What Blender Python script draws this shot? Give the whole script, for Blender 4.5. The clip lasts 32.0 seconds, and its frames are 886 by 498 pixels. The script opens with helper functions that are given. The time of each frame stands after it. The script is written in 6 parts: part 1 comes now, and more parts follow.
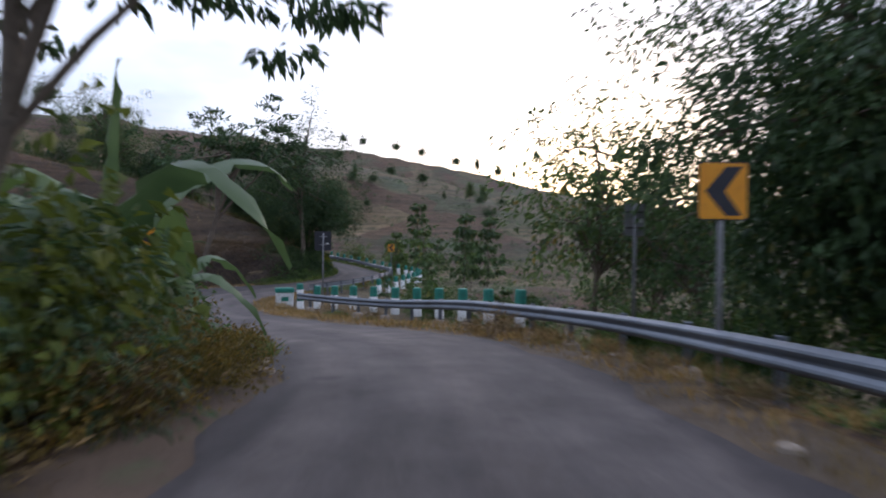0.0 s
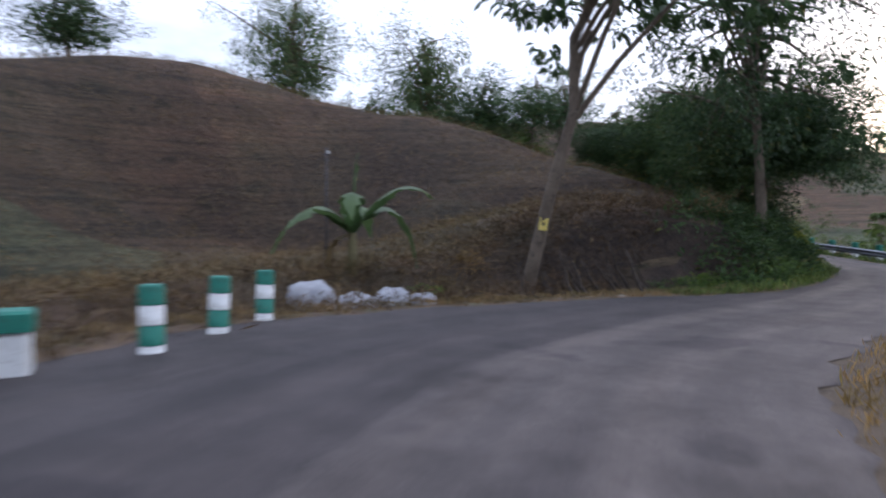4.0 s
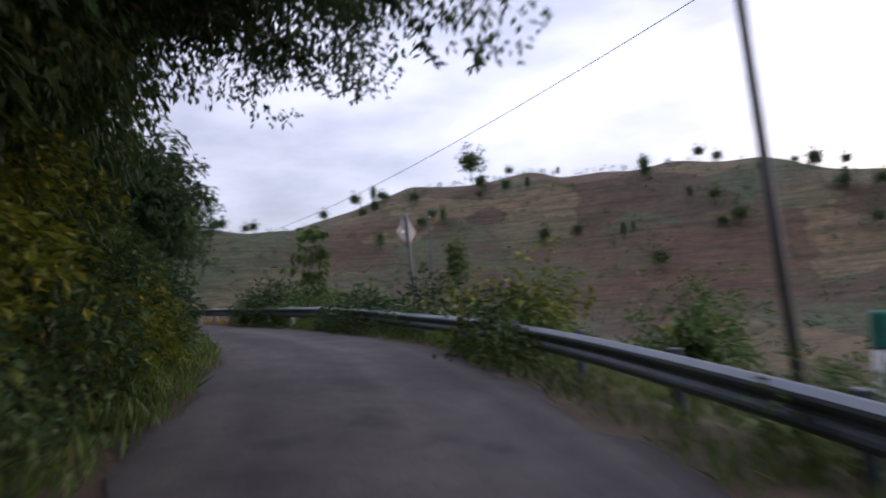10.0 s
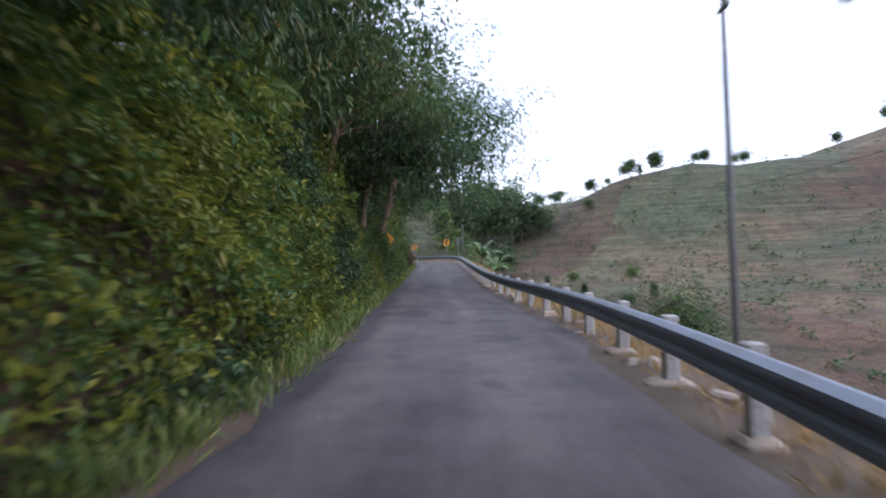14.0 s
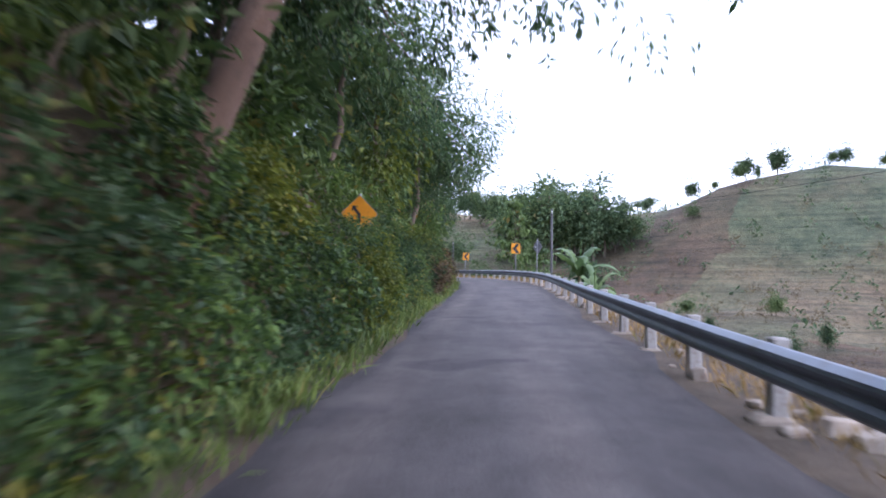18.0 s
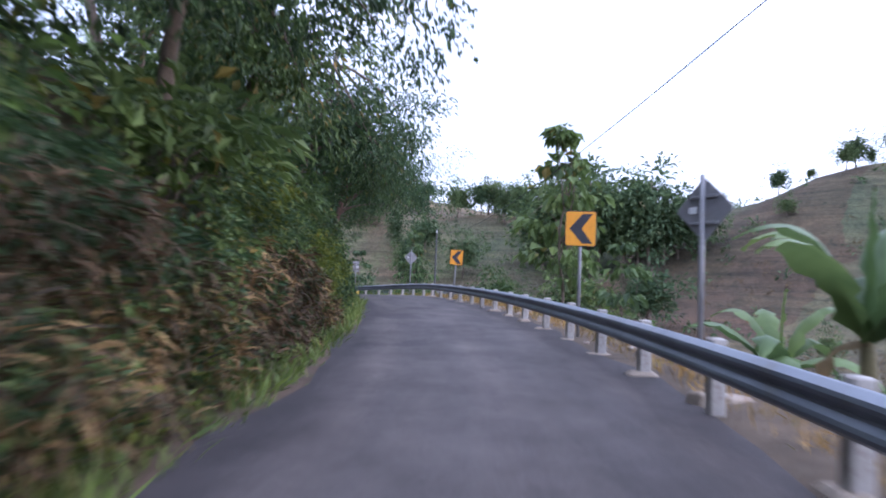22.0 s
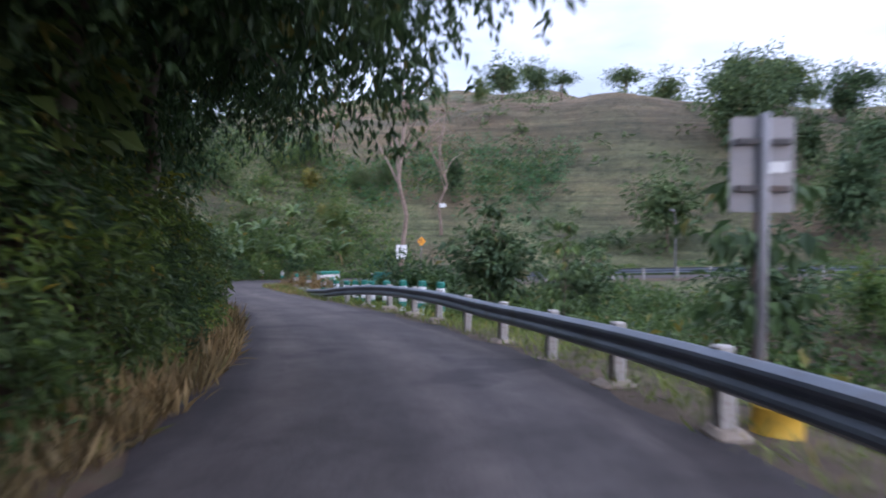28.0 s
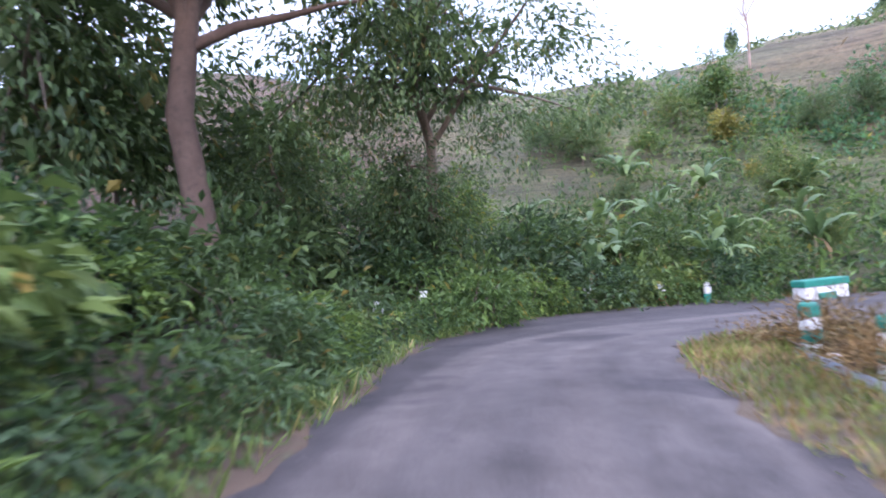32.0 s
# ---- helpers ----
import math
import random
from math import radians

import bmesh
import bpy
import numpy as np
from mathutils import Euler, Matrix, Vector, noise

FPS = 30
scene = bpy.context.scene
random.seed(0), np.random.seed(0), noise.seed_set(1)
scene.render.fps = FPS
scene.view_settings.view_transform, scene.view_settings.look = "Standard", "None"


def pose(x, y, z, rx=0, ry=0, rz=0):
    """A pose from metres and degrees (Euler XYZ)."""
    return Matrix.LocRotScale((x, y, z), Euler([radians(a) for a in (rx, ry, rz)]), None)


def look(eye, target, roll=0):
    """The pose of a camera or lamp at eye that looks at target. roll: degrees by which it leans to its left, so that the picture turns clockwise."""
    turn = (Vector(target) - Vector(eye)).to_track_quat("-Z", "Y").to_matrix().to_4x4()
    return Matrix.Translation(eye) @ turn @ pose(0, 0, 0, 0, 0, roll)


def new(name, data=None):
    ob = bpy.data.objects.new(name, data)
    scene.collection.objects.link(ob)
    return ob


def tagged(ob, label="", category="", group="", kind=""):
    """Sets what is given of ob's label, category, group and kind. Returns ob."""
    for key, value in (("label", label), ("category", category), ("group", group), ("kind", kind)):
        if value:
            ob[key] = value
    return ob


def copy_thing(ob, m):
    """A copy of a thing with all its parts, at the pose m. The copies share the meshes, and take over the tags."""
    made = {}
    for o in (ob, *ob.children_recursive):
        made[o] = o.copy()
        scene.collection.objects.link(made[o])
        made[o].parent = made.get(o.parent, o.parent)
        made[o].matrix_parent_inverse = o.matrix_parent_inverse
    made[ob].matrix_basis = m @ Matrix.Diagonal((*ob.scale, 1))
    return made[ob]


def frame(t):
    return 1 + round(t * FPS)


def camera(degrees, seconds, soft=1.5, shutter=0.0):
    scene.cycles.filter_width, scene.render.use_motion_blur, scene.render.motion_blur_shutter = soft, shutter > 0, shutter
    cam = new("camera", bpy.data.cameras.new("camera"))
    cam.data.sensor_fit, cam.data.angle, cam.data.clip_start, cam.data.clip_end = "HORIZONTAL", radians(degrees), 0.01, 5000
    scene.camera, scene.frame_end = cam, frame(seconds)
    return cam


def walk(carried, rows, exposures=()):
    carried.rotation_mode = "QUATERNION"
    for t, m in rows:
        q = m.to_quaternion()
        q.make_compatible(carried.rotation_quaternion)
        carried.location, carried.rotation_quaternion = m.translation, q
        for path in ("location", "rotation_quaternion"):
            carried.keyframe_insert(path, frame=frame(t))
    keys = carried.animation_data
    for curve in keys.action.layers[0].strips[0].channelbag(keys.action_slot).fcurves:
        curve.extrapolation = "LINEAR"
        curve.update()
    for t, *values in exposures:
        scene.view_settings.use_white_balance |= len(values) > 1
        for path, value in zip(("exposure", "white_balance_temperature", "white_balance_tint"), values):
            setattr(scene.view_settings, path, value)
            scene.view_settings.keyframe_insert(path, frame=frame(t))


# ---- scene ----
cam = camera(72.32, 32.0, soft=1.9, shutter=0.5)
ROWS = [
    (0.0, 0.00, 0.00, 1.35, -0.00, -0.83, -0.72),
    (0.5, -0.01, 3.74, 1.24, 5.18, -0.89, 0.28),
    (1.0, -0.48, 7.45, 1.06, 12.25, -3.10, -0.06),
    (1.5, -1.44, 11.05, 0.76, 20.30, -4.69, -0.40),
    (2.0, -2.91, 14.46, 0.42, 28.27, -4.58, -0.53),
    (2.5, -4.67, 17.65, 0.10, 36.02, -3.41, -0.19),
    (3.0, -6.72, 20.68, -0.15, 39.13, -2.66, -0.21),
    (3.5, -8.66, 23.73, -0.36, 37.76, -2.02, -0.36),
    (4.0, -10.24, 26.89, -0.53, 31.79, -1.30, -0.37),
    (4.5, -11.30, 30.19, -0.64, 22.79, -0.45, 0.03),
    (5.0, -11.78, 33.55, -0.69, 14.36, 0.43, 1.18),
    (5.5, -11.56, 36.83, -0.74, 3.55, 0.09, 0.43),
    (6.0, -10.83, 40.13, -0.77, -5.30, 0.11, 0.21),
    (6.5, -9.90, 43.49, -0.78, -9.18, 0.66, 0.98),
    (7.0, -9.01, 46.94, -0.77, -8.88, 1.34, 1.03),
    (7.5, -8.42, 50.48, -0.73, -4.89, 2.71, 1.23),
    (8.0, -8.25, 53.92, -0.65, 1.70, 3.54, 1.64),
    (8.5, -8.55, 57.27, -0.51, 10.25, 4.31, 3.32),
    (9.0, -9.40, 60.42, -0.32, 20.76, 5.11, 4.67),
    (9.5, -10.81, 63.28, -0.10, 31.83, 5.74, 4.43),
    (10.0, -12.74, 65.84, 0.14, 42.13, 5.71, 3.68),
    (10.5, -15.07, 68.08, 0.38, 50.83, 5.35, 3.38),
    (11.0, -17.71, 70.01, 0.63, 57.98, 5.15, 2.62),
    (11.5, -20.68, 71.67, 0.81, 64.82, 4.91, 2.32),
    (12.0, -23.85, 73.10, 0.99, 70.86, 3.87, 2.61),
    (12.5, -27.16, 74.38, 1.11, 74.04, 3.39, 2.54),
    (13.0, -30.56, 75.43, 1.27, 77.92, 2.92, 1.83),
    (13.5, -34.04, 76.23, 1.39, 81.15, 2.51, 1.57),
    (14.0, -37.53, 76.84, 1.50, 84.87, 2.39, 1.27),
    (14.5, -41.01, 77.29, 1.60, 87.61, 2.28, 0.96),
    (15.0, -44.44, 77.68, 1.70, 88.68, 2.57, 0.54),
    (15.5, -47.83, 78.00, 1.80, 89.42, 2.40, 0.69),
    (16.0, -51.19, 78.19, 1.85, 92.20, 2.11, 0.61),
    (16.5, -54.53, 78.28, 1.91, 93.56, 2.38, 0.32),
    (17.0, -57.84, 78.42, 2.00, 92.46, 3.23, -0.14),
    (17.5, -61.13, 78.67, 2.14, 90.50, 4.07, -0.66),
    (18.0, -64.41, 78.87, 2.27, 90.48, 3.72, -1.10),
    (18.5, -67.76, 79.14, 2.38, 90.17, 3.71, -1.71),
    (19.0, -71.15, 79.46, 2.57, 90.08, 4.02, -1.23),
    (19.5, -74.73, 79.74, 2.76, 89.78, 4.33, -0.87),
    (20.0, -78.37, 80.14, 2.96, 89.49, 4.16, -1.18),
    (20.5, -82.07, 80.53, 3.17, 89.54, 4.59, -1.14),
    (21.0, -85.77, 80.90, 3.35, 90.24, 4.06, -0.50),
    (21.5, -89.43, 81.10, 3.49, 91.24, 4.02, -1.37),
    (22.0, -93.05, 81.23, 3.66, 92.61, 4.07, -2.49),
    (22.5, -96.65, 81.29, 3.83, 94.73, 3.59, -2.15),
    (23.0, -100.22, 81.23, 3.97, 97.19, 3.38, -1.41),
    (23.5, -103.75, 81.05, 4.12, 99.49, 2.98, -0.91),
    (24.0, -107.22, 80.74, 4.26, 101.56, 3.32, -0.85),
    (24.5, -110.66, 80.24, 4.37, 103.18, 2.93, -0.95),
    (25.0, -114.00, 79.67, 4.48, 104.88, 2.56, -0.98),
    (25.5, -117.23, 79.01, 4.57, 106.61, 2.29, -1.00),
    (26.0, -120.36, 78.26, 4.64, 108.68, 2.07, -1.08),
    (26.5, -123.37, 77.38, 4.69, 111.30, 1.72, -1.24),
    (27.0, -126.22, 76.36, 4.71, 114.89, 0.93, -1.45),
    (27.5, -128.98, 75.10, 4.68, 119.90, 0.49, -1.46),
    (28.0, -131.60, 73.56, 4.59, 125.99, -0.69, -0.80),
    (28.5, -134.04, 71.70, 4.49, 132.05, -1.03, -0.42),
    (29.0, -136.31, 69.62, 4.39, 137.45, -1.15, 0.37),
    (29.5, -138.40, 67.38, 4.28, 142.08, -1.09, 0.97),
    (30.0, -140.22, 64.99, 4.15, 146.37, -0.94, 1.61),
    (30.5, -141.83, 62.52, 4.00, 151.07, -1.22, 1.95),
    (31.0, -143.21, 60.03, 3.88, 156.03, -0.32, 2.31),
    (31.5, -144.45, 57.49, 3.81, 159.97, 0.23, 3.13),
    (32.0, -145.55, 54.91, 3.76, 161.52, 1.00, 4.25),
]
EXPOSURES = [(0, -0.2, 5850, 20), (2.5, -0.05, 5850, 20), (5, 0.3, 5950, 20), (7, 0.2, 5850, 20), (9, -0.45, 6150, 25), (10.2, -0.25, 6200, 25), (11.5, 0.3, 5550, 24), (13, 0.75, 5700, 23), (14, 0.85, 5850, 22), (15.5, 1.0, 5850, 22), (18, 1.3, 5650, 25), (19, 1.15, 5600, 25), (20, 1.05, 5500, 26), (22, 1.05, 5500, 27), (23, 0.8, 5500, 27), (24, 1.2, 5450, 29), (26.5, 1.4, 5500, 27), (27.3, 1.25, 5600, 26), (28, 0.72, 5700, 25), (28.6, 1.0, 5750, 25), (29.3, 1.4, 5700, 28), (31, 1.6, 5650, 30), (32, 1.8, 5650, 30)]
walk(cam, [(t, pose(x, y, z, 90 + pitch, roll, yaw)) for t, x, y, z, yaw, pitch, roll in ROWS], EXPOSURES)

# ---- sky and sun ----
SUN_YAW, SUN_UP = 14.0, 9.0
world = bpy.data.worlds.new("dusk_sky")
scene.world = world
world.use_nodes = True
wt = world.node_tree
wt.nodes.clear()


def wnode(kind, **values):
    n = wt.nodes.new(kind)
    for k, v in values.items():
        n.inputs[k].default_value = v
    return n


sky = wt.nodes.new("ShaderNodeTexSky")
sky.sky_type = "NISHITA"
sky.sun_disc = False
sky.sun_elevation, sky.sun_rotation = radians(SUN_UP), radians(SUN_YAW)
sky.altitude, sky.air_density, sky.dust_density = 300, 1.0, 2.0
coord = wt.nodes.new("ShaderNodeTexCoord")
squash = wt.nodes.new("ShaderNodeMapping")
squash.inputs["Scale"].default_value = (1.6, 1.6, 4.5)
clouds = wnode("ShaderNodeTexNoise", Scale=1.7, Detail=7.0, Roughness=0.55)
tone = wt.nodes.new("ShaderNodeValToRGB")
tone.color_ramp.elements[0].position, tone.color_ramp.elements[0].color = 0.37, (0.53, 0.585, 0.67, 1)
tone.color_ramp.elements[1].position, tone.color_ramp.elements[1].color = 0.62, (0.90, 0.965, 1.06, 1)
sky_back = wnode("ShaderNodeBackground", Strength=0.07)
cloud_back = wnode("ShaderNodeBackground", Strength=1.0)
both = wt.nodes.new("ShaderNodeAddShader")
wout = wt.nodes.new("ShaderNodeOutputWorld")
height = wt.nodes.new("ShaderNodeSeparateXYZ")
wt.links.new(coord.outputs["Generated"], height.inputs[0])
rise_of = wnode("ShaderNodeMapRange", **{"From Min": 0.0, "From Max": 1.0, "To Min": 0.66, "To Max": 1.75})
wt.links.new(height.outputs["Z"], rise_of.inputs["Value"])
sunward = wt.nodes.new("ShaderNodeVectorMath")
sunward.operation = "DOT_PRODUCT"
sunward.inputs[1].default_value = (math.sin(radians(SUN_YAW)), math.cos(radians(SUN_YAW)), 0.0)
wt.links.new(coord.outputs["Generated"], sunward.inputs[0])
towards = wnode("ShaderNodeMapRange", **{"From Min": -1.0, "From Max": 1.0, "To Min": 0.5, "To Max": 1.4})
wt.links.new(sunward.outputs["Value"], towards.inputs["Value"])
level = wt.nodes.new("ShaderNodeMath")
level.operation = "MULTIPLY"
wt.links.new(rise_of.outputs["Result"], level.inputs[0])
wt.links.new(towards.outputs["Result"], level.inputs[1])
wt.links.new(level.outputs["Value"], cloud_back.inputs["Strength"])
wt.links.new(coord.outputs["Generated"], squash.inputs["Vector"])
wt.links.new(squash.outputs["Vector"], clouds.inputs["Vector"])
wt.links.new(clouds.outputs["Fac"], tone.inputs["Fac"])
wt.links.new(tone.outputs["Color"], cloud_back.inputs["Color"])
wt.links.new(sky.outputs["Color"], sky_back.inputs["Color"])
wt.links.new(sky_back.outputs[0], both.inputs[0])
wt.links.new(cloud_back.outputs[0], both.inputs[1])
wt.links.new(both.outputs[0], wout.inputs["Surface"])

sun = new("sun", bpy.data.lights.new("sun", "SUN"))
sun.data.energy, sun.data.angle, sun.data.color = 0.45, radians(14), (1.0, 0.84, 0.68)
sun.matrix_world = look(
    (200 * math.sin(radians(SUN_YAW)), 200 * math.cos(radians(SUN_YAW)), 200 * math.tan(radians(SUN_UP))), (0, 0, 0))


# ---- materials ----
def material(name, rough=0.8, metal=0.0):
    m = bpy.data.materials.new(name)
    m.use_nodes = True
    bsdf = m.node_tree.nodes["Principled BSDF"]
    bsdf.inputs["Roughness"].default_value = rough
    bsdf.inputs["Metallic"].default_value = metal
    return m, m.node_tree, bsdf


def noise_tex(nt, scale, detail=5.0, rough=0.6, space="Object", stretch=None):
    tc = nt.nodes.new("ShaderNodeTexCoord")
    n = nt.nodes.new("ShaderNodeTexNoise")
    n.inputs["Scale"].default_value, n.inputs["Detail"].default_value, n.inputs["Roughness"].default_value = scale, detail, rough
    src = tc.outputs[space]
    if stretch:
        mp = nt.nodes.new("ShaderNodeMapping")
        mp.inputs["Scale"].default_value = stretch
        nt.links.new(src, mp.inputs["Vector"])
        src = mp.outputs["Vector"]
    nt.links.new(src, n.inputs["Vector"])
    return n.outputs["Fac"]


def ramp(nt, fac, stops):
    r = nt.nodes.new("ShaderNodeValToRGB")
    while len(r.color_ramp.elements) < len(stops):
        r.color_ramp.elements.new(0.5)
    for e, (p, c) in zip(r.color_ramp.elements, stops):
        e.position, e.color = p, (*c, 1)
    nt.links.new(fac, r.inputs["Fac"])
    return r.outputs["Color"]


def mix(nt, fac, a, b, blend="MIX"):
    n = nt.nodes.new("ShaderNodeMix")
    n.data_type, n.blend_type = "RGBA", blend
    for value, socket in ((fac, n.inputs[0]), (a, n.inputs[6]), (b, n.inputs[7])):
        if isinstance(value, (int, float)):
            socket.default_value = value
        elif isinstance(value, tuple):
            socket.default_value = (*value, 1)
        else:
            nt.links.new(value, socket)
    return n.outputs[2]


def bump(nt, bsdf, height, strength, distance):
    b = nt.nodes.new("ShaderNodeBump")
    b.inputs["Strength"].default_value, b.inputs["Distance"].default_value = strength, distance
    nt.links.new(height, b.inputs["Height"])
    nt.links.new(b.outputs["Normal"], bsdf.inputs["Normal"])


def plain(name, a, b, scale=3.0, rough=0.75, metal=0.0, grain=0.0, dirt=None):
    """Two tones mixed by a wide and a fine noise, with an optional third tone in stains."""
    m, nt, bsdf = material(name, rough, metal)
    col = ramp(nt, noise_tex(nt, scale), [(0.3, a), (0.7, b)])
    if dirt:
        spots = ramp(nt, noise_tex(nt, scale * 2.7, 8, 0.7), [(0.52, (0, 0, 0)), (0.72, (1, 1, 1))])
        col = mix(nt, spots, col, dirt)
    nt.links.new(col, bsdf.inputs["Base Color"])
    if grain:
        bump(nt, bsdf, noise_tex(nt, scale * 14, 6, 0.7), 0.5, grain)
    return m


def foliage(name, dark, light, odd, glow=0.32, rough=0.5):
    """Leaves: tone by leaf and by plant, some odd-coloured ones, light shining through."""
    m, nt, bsdf = material(name, rough)
    geo, obj = nt.nodes.new("ShaderNodeNewGeometry"), nt.nodes.new("ShaderNodeObjectInfo")
    col = ramp(nt, geo.outputs["Random Per Island"], [(0.0, dark), (0.55, light), (0.93, light), (1.0, odd)])
    patch = ramp(nt, noise_tex(nt, 0.9, 3), [(0.35, (0.55, 0.6, 0.55)), (0.65, (1.25, 1.2, 1.1))])
    col = mix(nt, 1.0, col, patch, "MULTIPLY")
    plant = ramp(nt, obj.outputs["Random"], [(0.0, (0.7, 0.78, 0.75)), (0.6, (1.0, 1.0, 1.0)), (1.0, (1.3, 1.2, 0.85))])
    col = mix(nt, 1.0, col, plant, "MULTIPLY")
    nt.links.new(col, bsdf.inputs["Base Color"])
    bsdf.inputs["Specular IOR Level"].default_value = 0.35
    tr = nt.nodes.new("ShaderNodeBsdfTranslucent")
    nt.links.new(col, tr.inputs["Color"])
    mx = nt.nodes.new("ShaderNodeMixShader")
    mx.inputs[0].default_value = glow
    out = nt.nodes["Material Output"]
    nt.links.new(bsdf.outputs[0], mx.inputs[1])
    nt.links.new(tr.outputs[0], mx.inputs[2])
    nt.links.new(mx.outputs[0], out.inputs["Surface"])
    return m


LEAF_DARK = foliage("leaf_dark_green", (0.032, 0.065, 0.029), (0.08, 0.138, 0.058), (0.174, 0.16, 0.043))
LEAF_FINE = foliage("leaf_feathery_green", (0.043, 0.087, 0.043), (0.102, 0.174, 0.072), (0.232, 0.217, 0.072))
LEAF_LIGHT = foliage("leaf_light_green", (0.064, 0.122, 0.040), (0.135, 0.218, 0.060), (0.310, 0.258, 0.054))
LEAF_VINE = foliage("leaf_yellow_green_vine", (0.085, 0.118, 0.022), (0.205, 0.235, 0.040), (0.390, 0.330, 0.054))
LEAF_BROAD = foliage("leaf_broad_teak", (0.058, 0.102, 0.043), (0.123, 0.189, 0.072), (0.29, 0.217, 0.072))
LEAF_BANANA = foliage("leaf_banana", (0.058, 0.105, 0.042), (0.118, 0.185, 0.072), (0.320, 0.272, 0.112))
LEAF_DRY = foliage("leaf_dry_brown", (0.116, 0.075, 0.041), (0.246, 0.167, 0.087), (0.377, 0.29, 0.145), 0.2, 0.8)
LEAF_DEAD = foliage("leaf_dead_brown", (0.055, 0.036, 0.022), (0.140, 0.088, 0.050), (0.230, 0.160, 0.080), 0.2, 0.8)
LEAF_RUST = foliage("leaf_ochre_shrub", (0.110, 0.080, 0.022), (0.290, 0.200, 0.046), (0.420, 0.230, 0.050))
LEAF_GOLD = foliage("leaf_orange_yellow", (0.16, 0.15, 0.04), (0.36, 0.31, 0.08), (0.42, 0.20, 0.04), 0.3)
# the far leaves are paled, so their colour carries some of the haze
LEAF_FAR = foliage("leaf_far_trees", (0.058, 0.104, 0.056), (0.130, 0.190, 0.094), (0.190, 0.180, 0.095), 0.25, 0.8)
LEAF_CROP = foliage("leaf_cassava_crop", (0.062, 0.150, 0.075), (0.125, 0.255, 0.120), (0.232, 0.29, 0.116))
GRASS = foliage("grass_green", (0.072, 0.116, 0.035), (0.174, 0.239, 0.065), (0.362, 0.29, 0.131), 0.3, 0.6)
GRASS_DRY = foliage("grass_dry", (0.16, 0.109, 0.055), (0.348, 0.239, 0.123), (0.174, 0.189, 0.058), 0.25, 0.8)
BARK = plain("bark_grey_brown", (0.10, 0.075, 0.055), (0.21, 0.165, 0.125), 2.5, 0.9, 0, 0.03, (0.05, 0.045, 0.035))
BARK_DARK = plain("dark_root_bark", (0.030, 0.023, 0.018), (0.080, 0.060, 0.046), 5.0, 0.95, 0, 0.02, (0.10, 0.08, 0.06))
BARK_RED = plain("bark_reddish", (0.095, 0.060, 0.045), (0.165, 0.108, 0.080), 2.5, 0.9, 0, 0.03, (0.07, 0.05, 0.04))
BARK_PALE = plain("bark_pale_brown", (0.20, 0.14, 0.11), (0.34, 0.26, 0.21), 2.0, 0.9, 0, 0.03, (0.12, 0.09, 0.07))
STALK = plain("banana_stalk", (0.10, 0.10, 0.045), (0.23, 0.19, 0.09), 4, 0.7, 0, 0.01, (0.09, 0.055, 0.03))
STEEL = plain("galvanised_steel", (0.13, 0.15, 0.18), (0.21, 0.235, 0.27), 0.9, 0.45, 0.55, 0.002, (0.14, 0.135, 0.13))
STEEL_GREY = plain("sign_back_metal", (0.21, 0.21, 0.225), (0.31, 0.31, 0.325), 2.0, 0.5, 0.25, 0.0, (0.24, 0.23, 0.22))
POLE_DARK = plain("dark_painted_pole", (0.055, 0.055, 0.06), (0.10, 0.095, 0.095), 1.5, 0.6, 0.2, 0.002, (0.12, 0.08, 0.06))
CONCRETE = plain("weathered_concrete", (0.34, 0.32, 0.30), (0.50, 0.48, 0.45), 2.2, 0.9, 0, 0.01, (0.20, 0.16, 0.13))
RUBBLE = plain("earth_stained_concrete", (0.27, 0.21, 0.16), (0.42, 0.37, 0.31), 1.4, 0.95, 0, 0.03, (0.20, 0.11, 0.07))
KERB = plain("dirty_kerb_concrete", (0.10, 0.085, 0.07), (0.22, 0.19, 0.16), 1.4, 0.95, 0, 0.02, (0.07, 0.055, 0.04))
PAINT_GREEN = plain("green_road_paint", (0.012, 0.16, 0.115), (0.02, 0.23, 0.165), 4.0, 0.6, 0, 0.002, (0.03, 0.10, 0.075))
PAINT_WHITE = plain("white_road_paint", (0.66, 0.67, 0.66), (0.80, 0.81, 0.80), 4.0, 0.6, 0, 0.002, (0.42, 0.40, 0.36))
PAINT_RED = plain("red_road_paint", (0.45, 0.05, 0.03), (0.6, 0.09, 0.05), 4.0, 0.6)
SIGN_YELLOW = plain("orange_yellow_sign", (0.80, 0.32, 0.012), (0.88, 0.38, 0.02), 3.0, 0.45, 0, 0.0, (0.70, 0.27, 0.02))
SIGN_BLACK = plain("black_sign_film", (0.02, 0.021, 0.03), (0.035, 0.035, 0.045), 3.0, 0.5)
DRUM_YELLOW = plain("yellow_drum_paint", (0.60, 0.36, 0.03), (0.72, 0.45, 0.05), 3.0, 0.6, 0, 0.0, (0.40, 0.26, 0.06))
SACK = plain("grey_white_sacks", (0.26, 0.27, 0.30), (0.46, 0.47, 0.50), 3.0, 0.7, 0, 0.02, (0.30, 0.28, 0.27))
BOARD_WHITE = plain("white_board", (0.72, 0.74, 0.75), (0.80, 0.81, 0.81), 3.0, 0.5)
TEAL = plain("teal_painted_sheet", (0.02, 0.13, 0.11), (0.03, 0.19, 0.16), 2.0, 0.6, 0, 0.0, (0.05, 0.10, 0.09))
CABLE = plain("black_cable", (0.02, 0.02, 0.022), (0.03, 0.03, 0.03), 3.0, 0.6)
YELLOW_TAG = plain("yellow_tag", (0.65, 0.50, 0.10), (0.75, 0.6, 0.18), 5.0, 0.6)


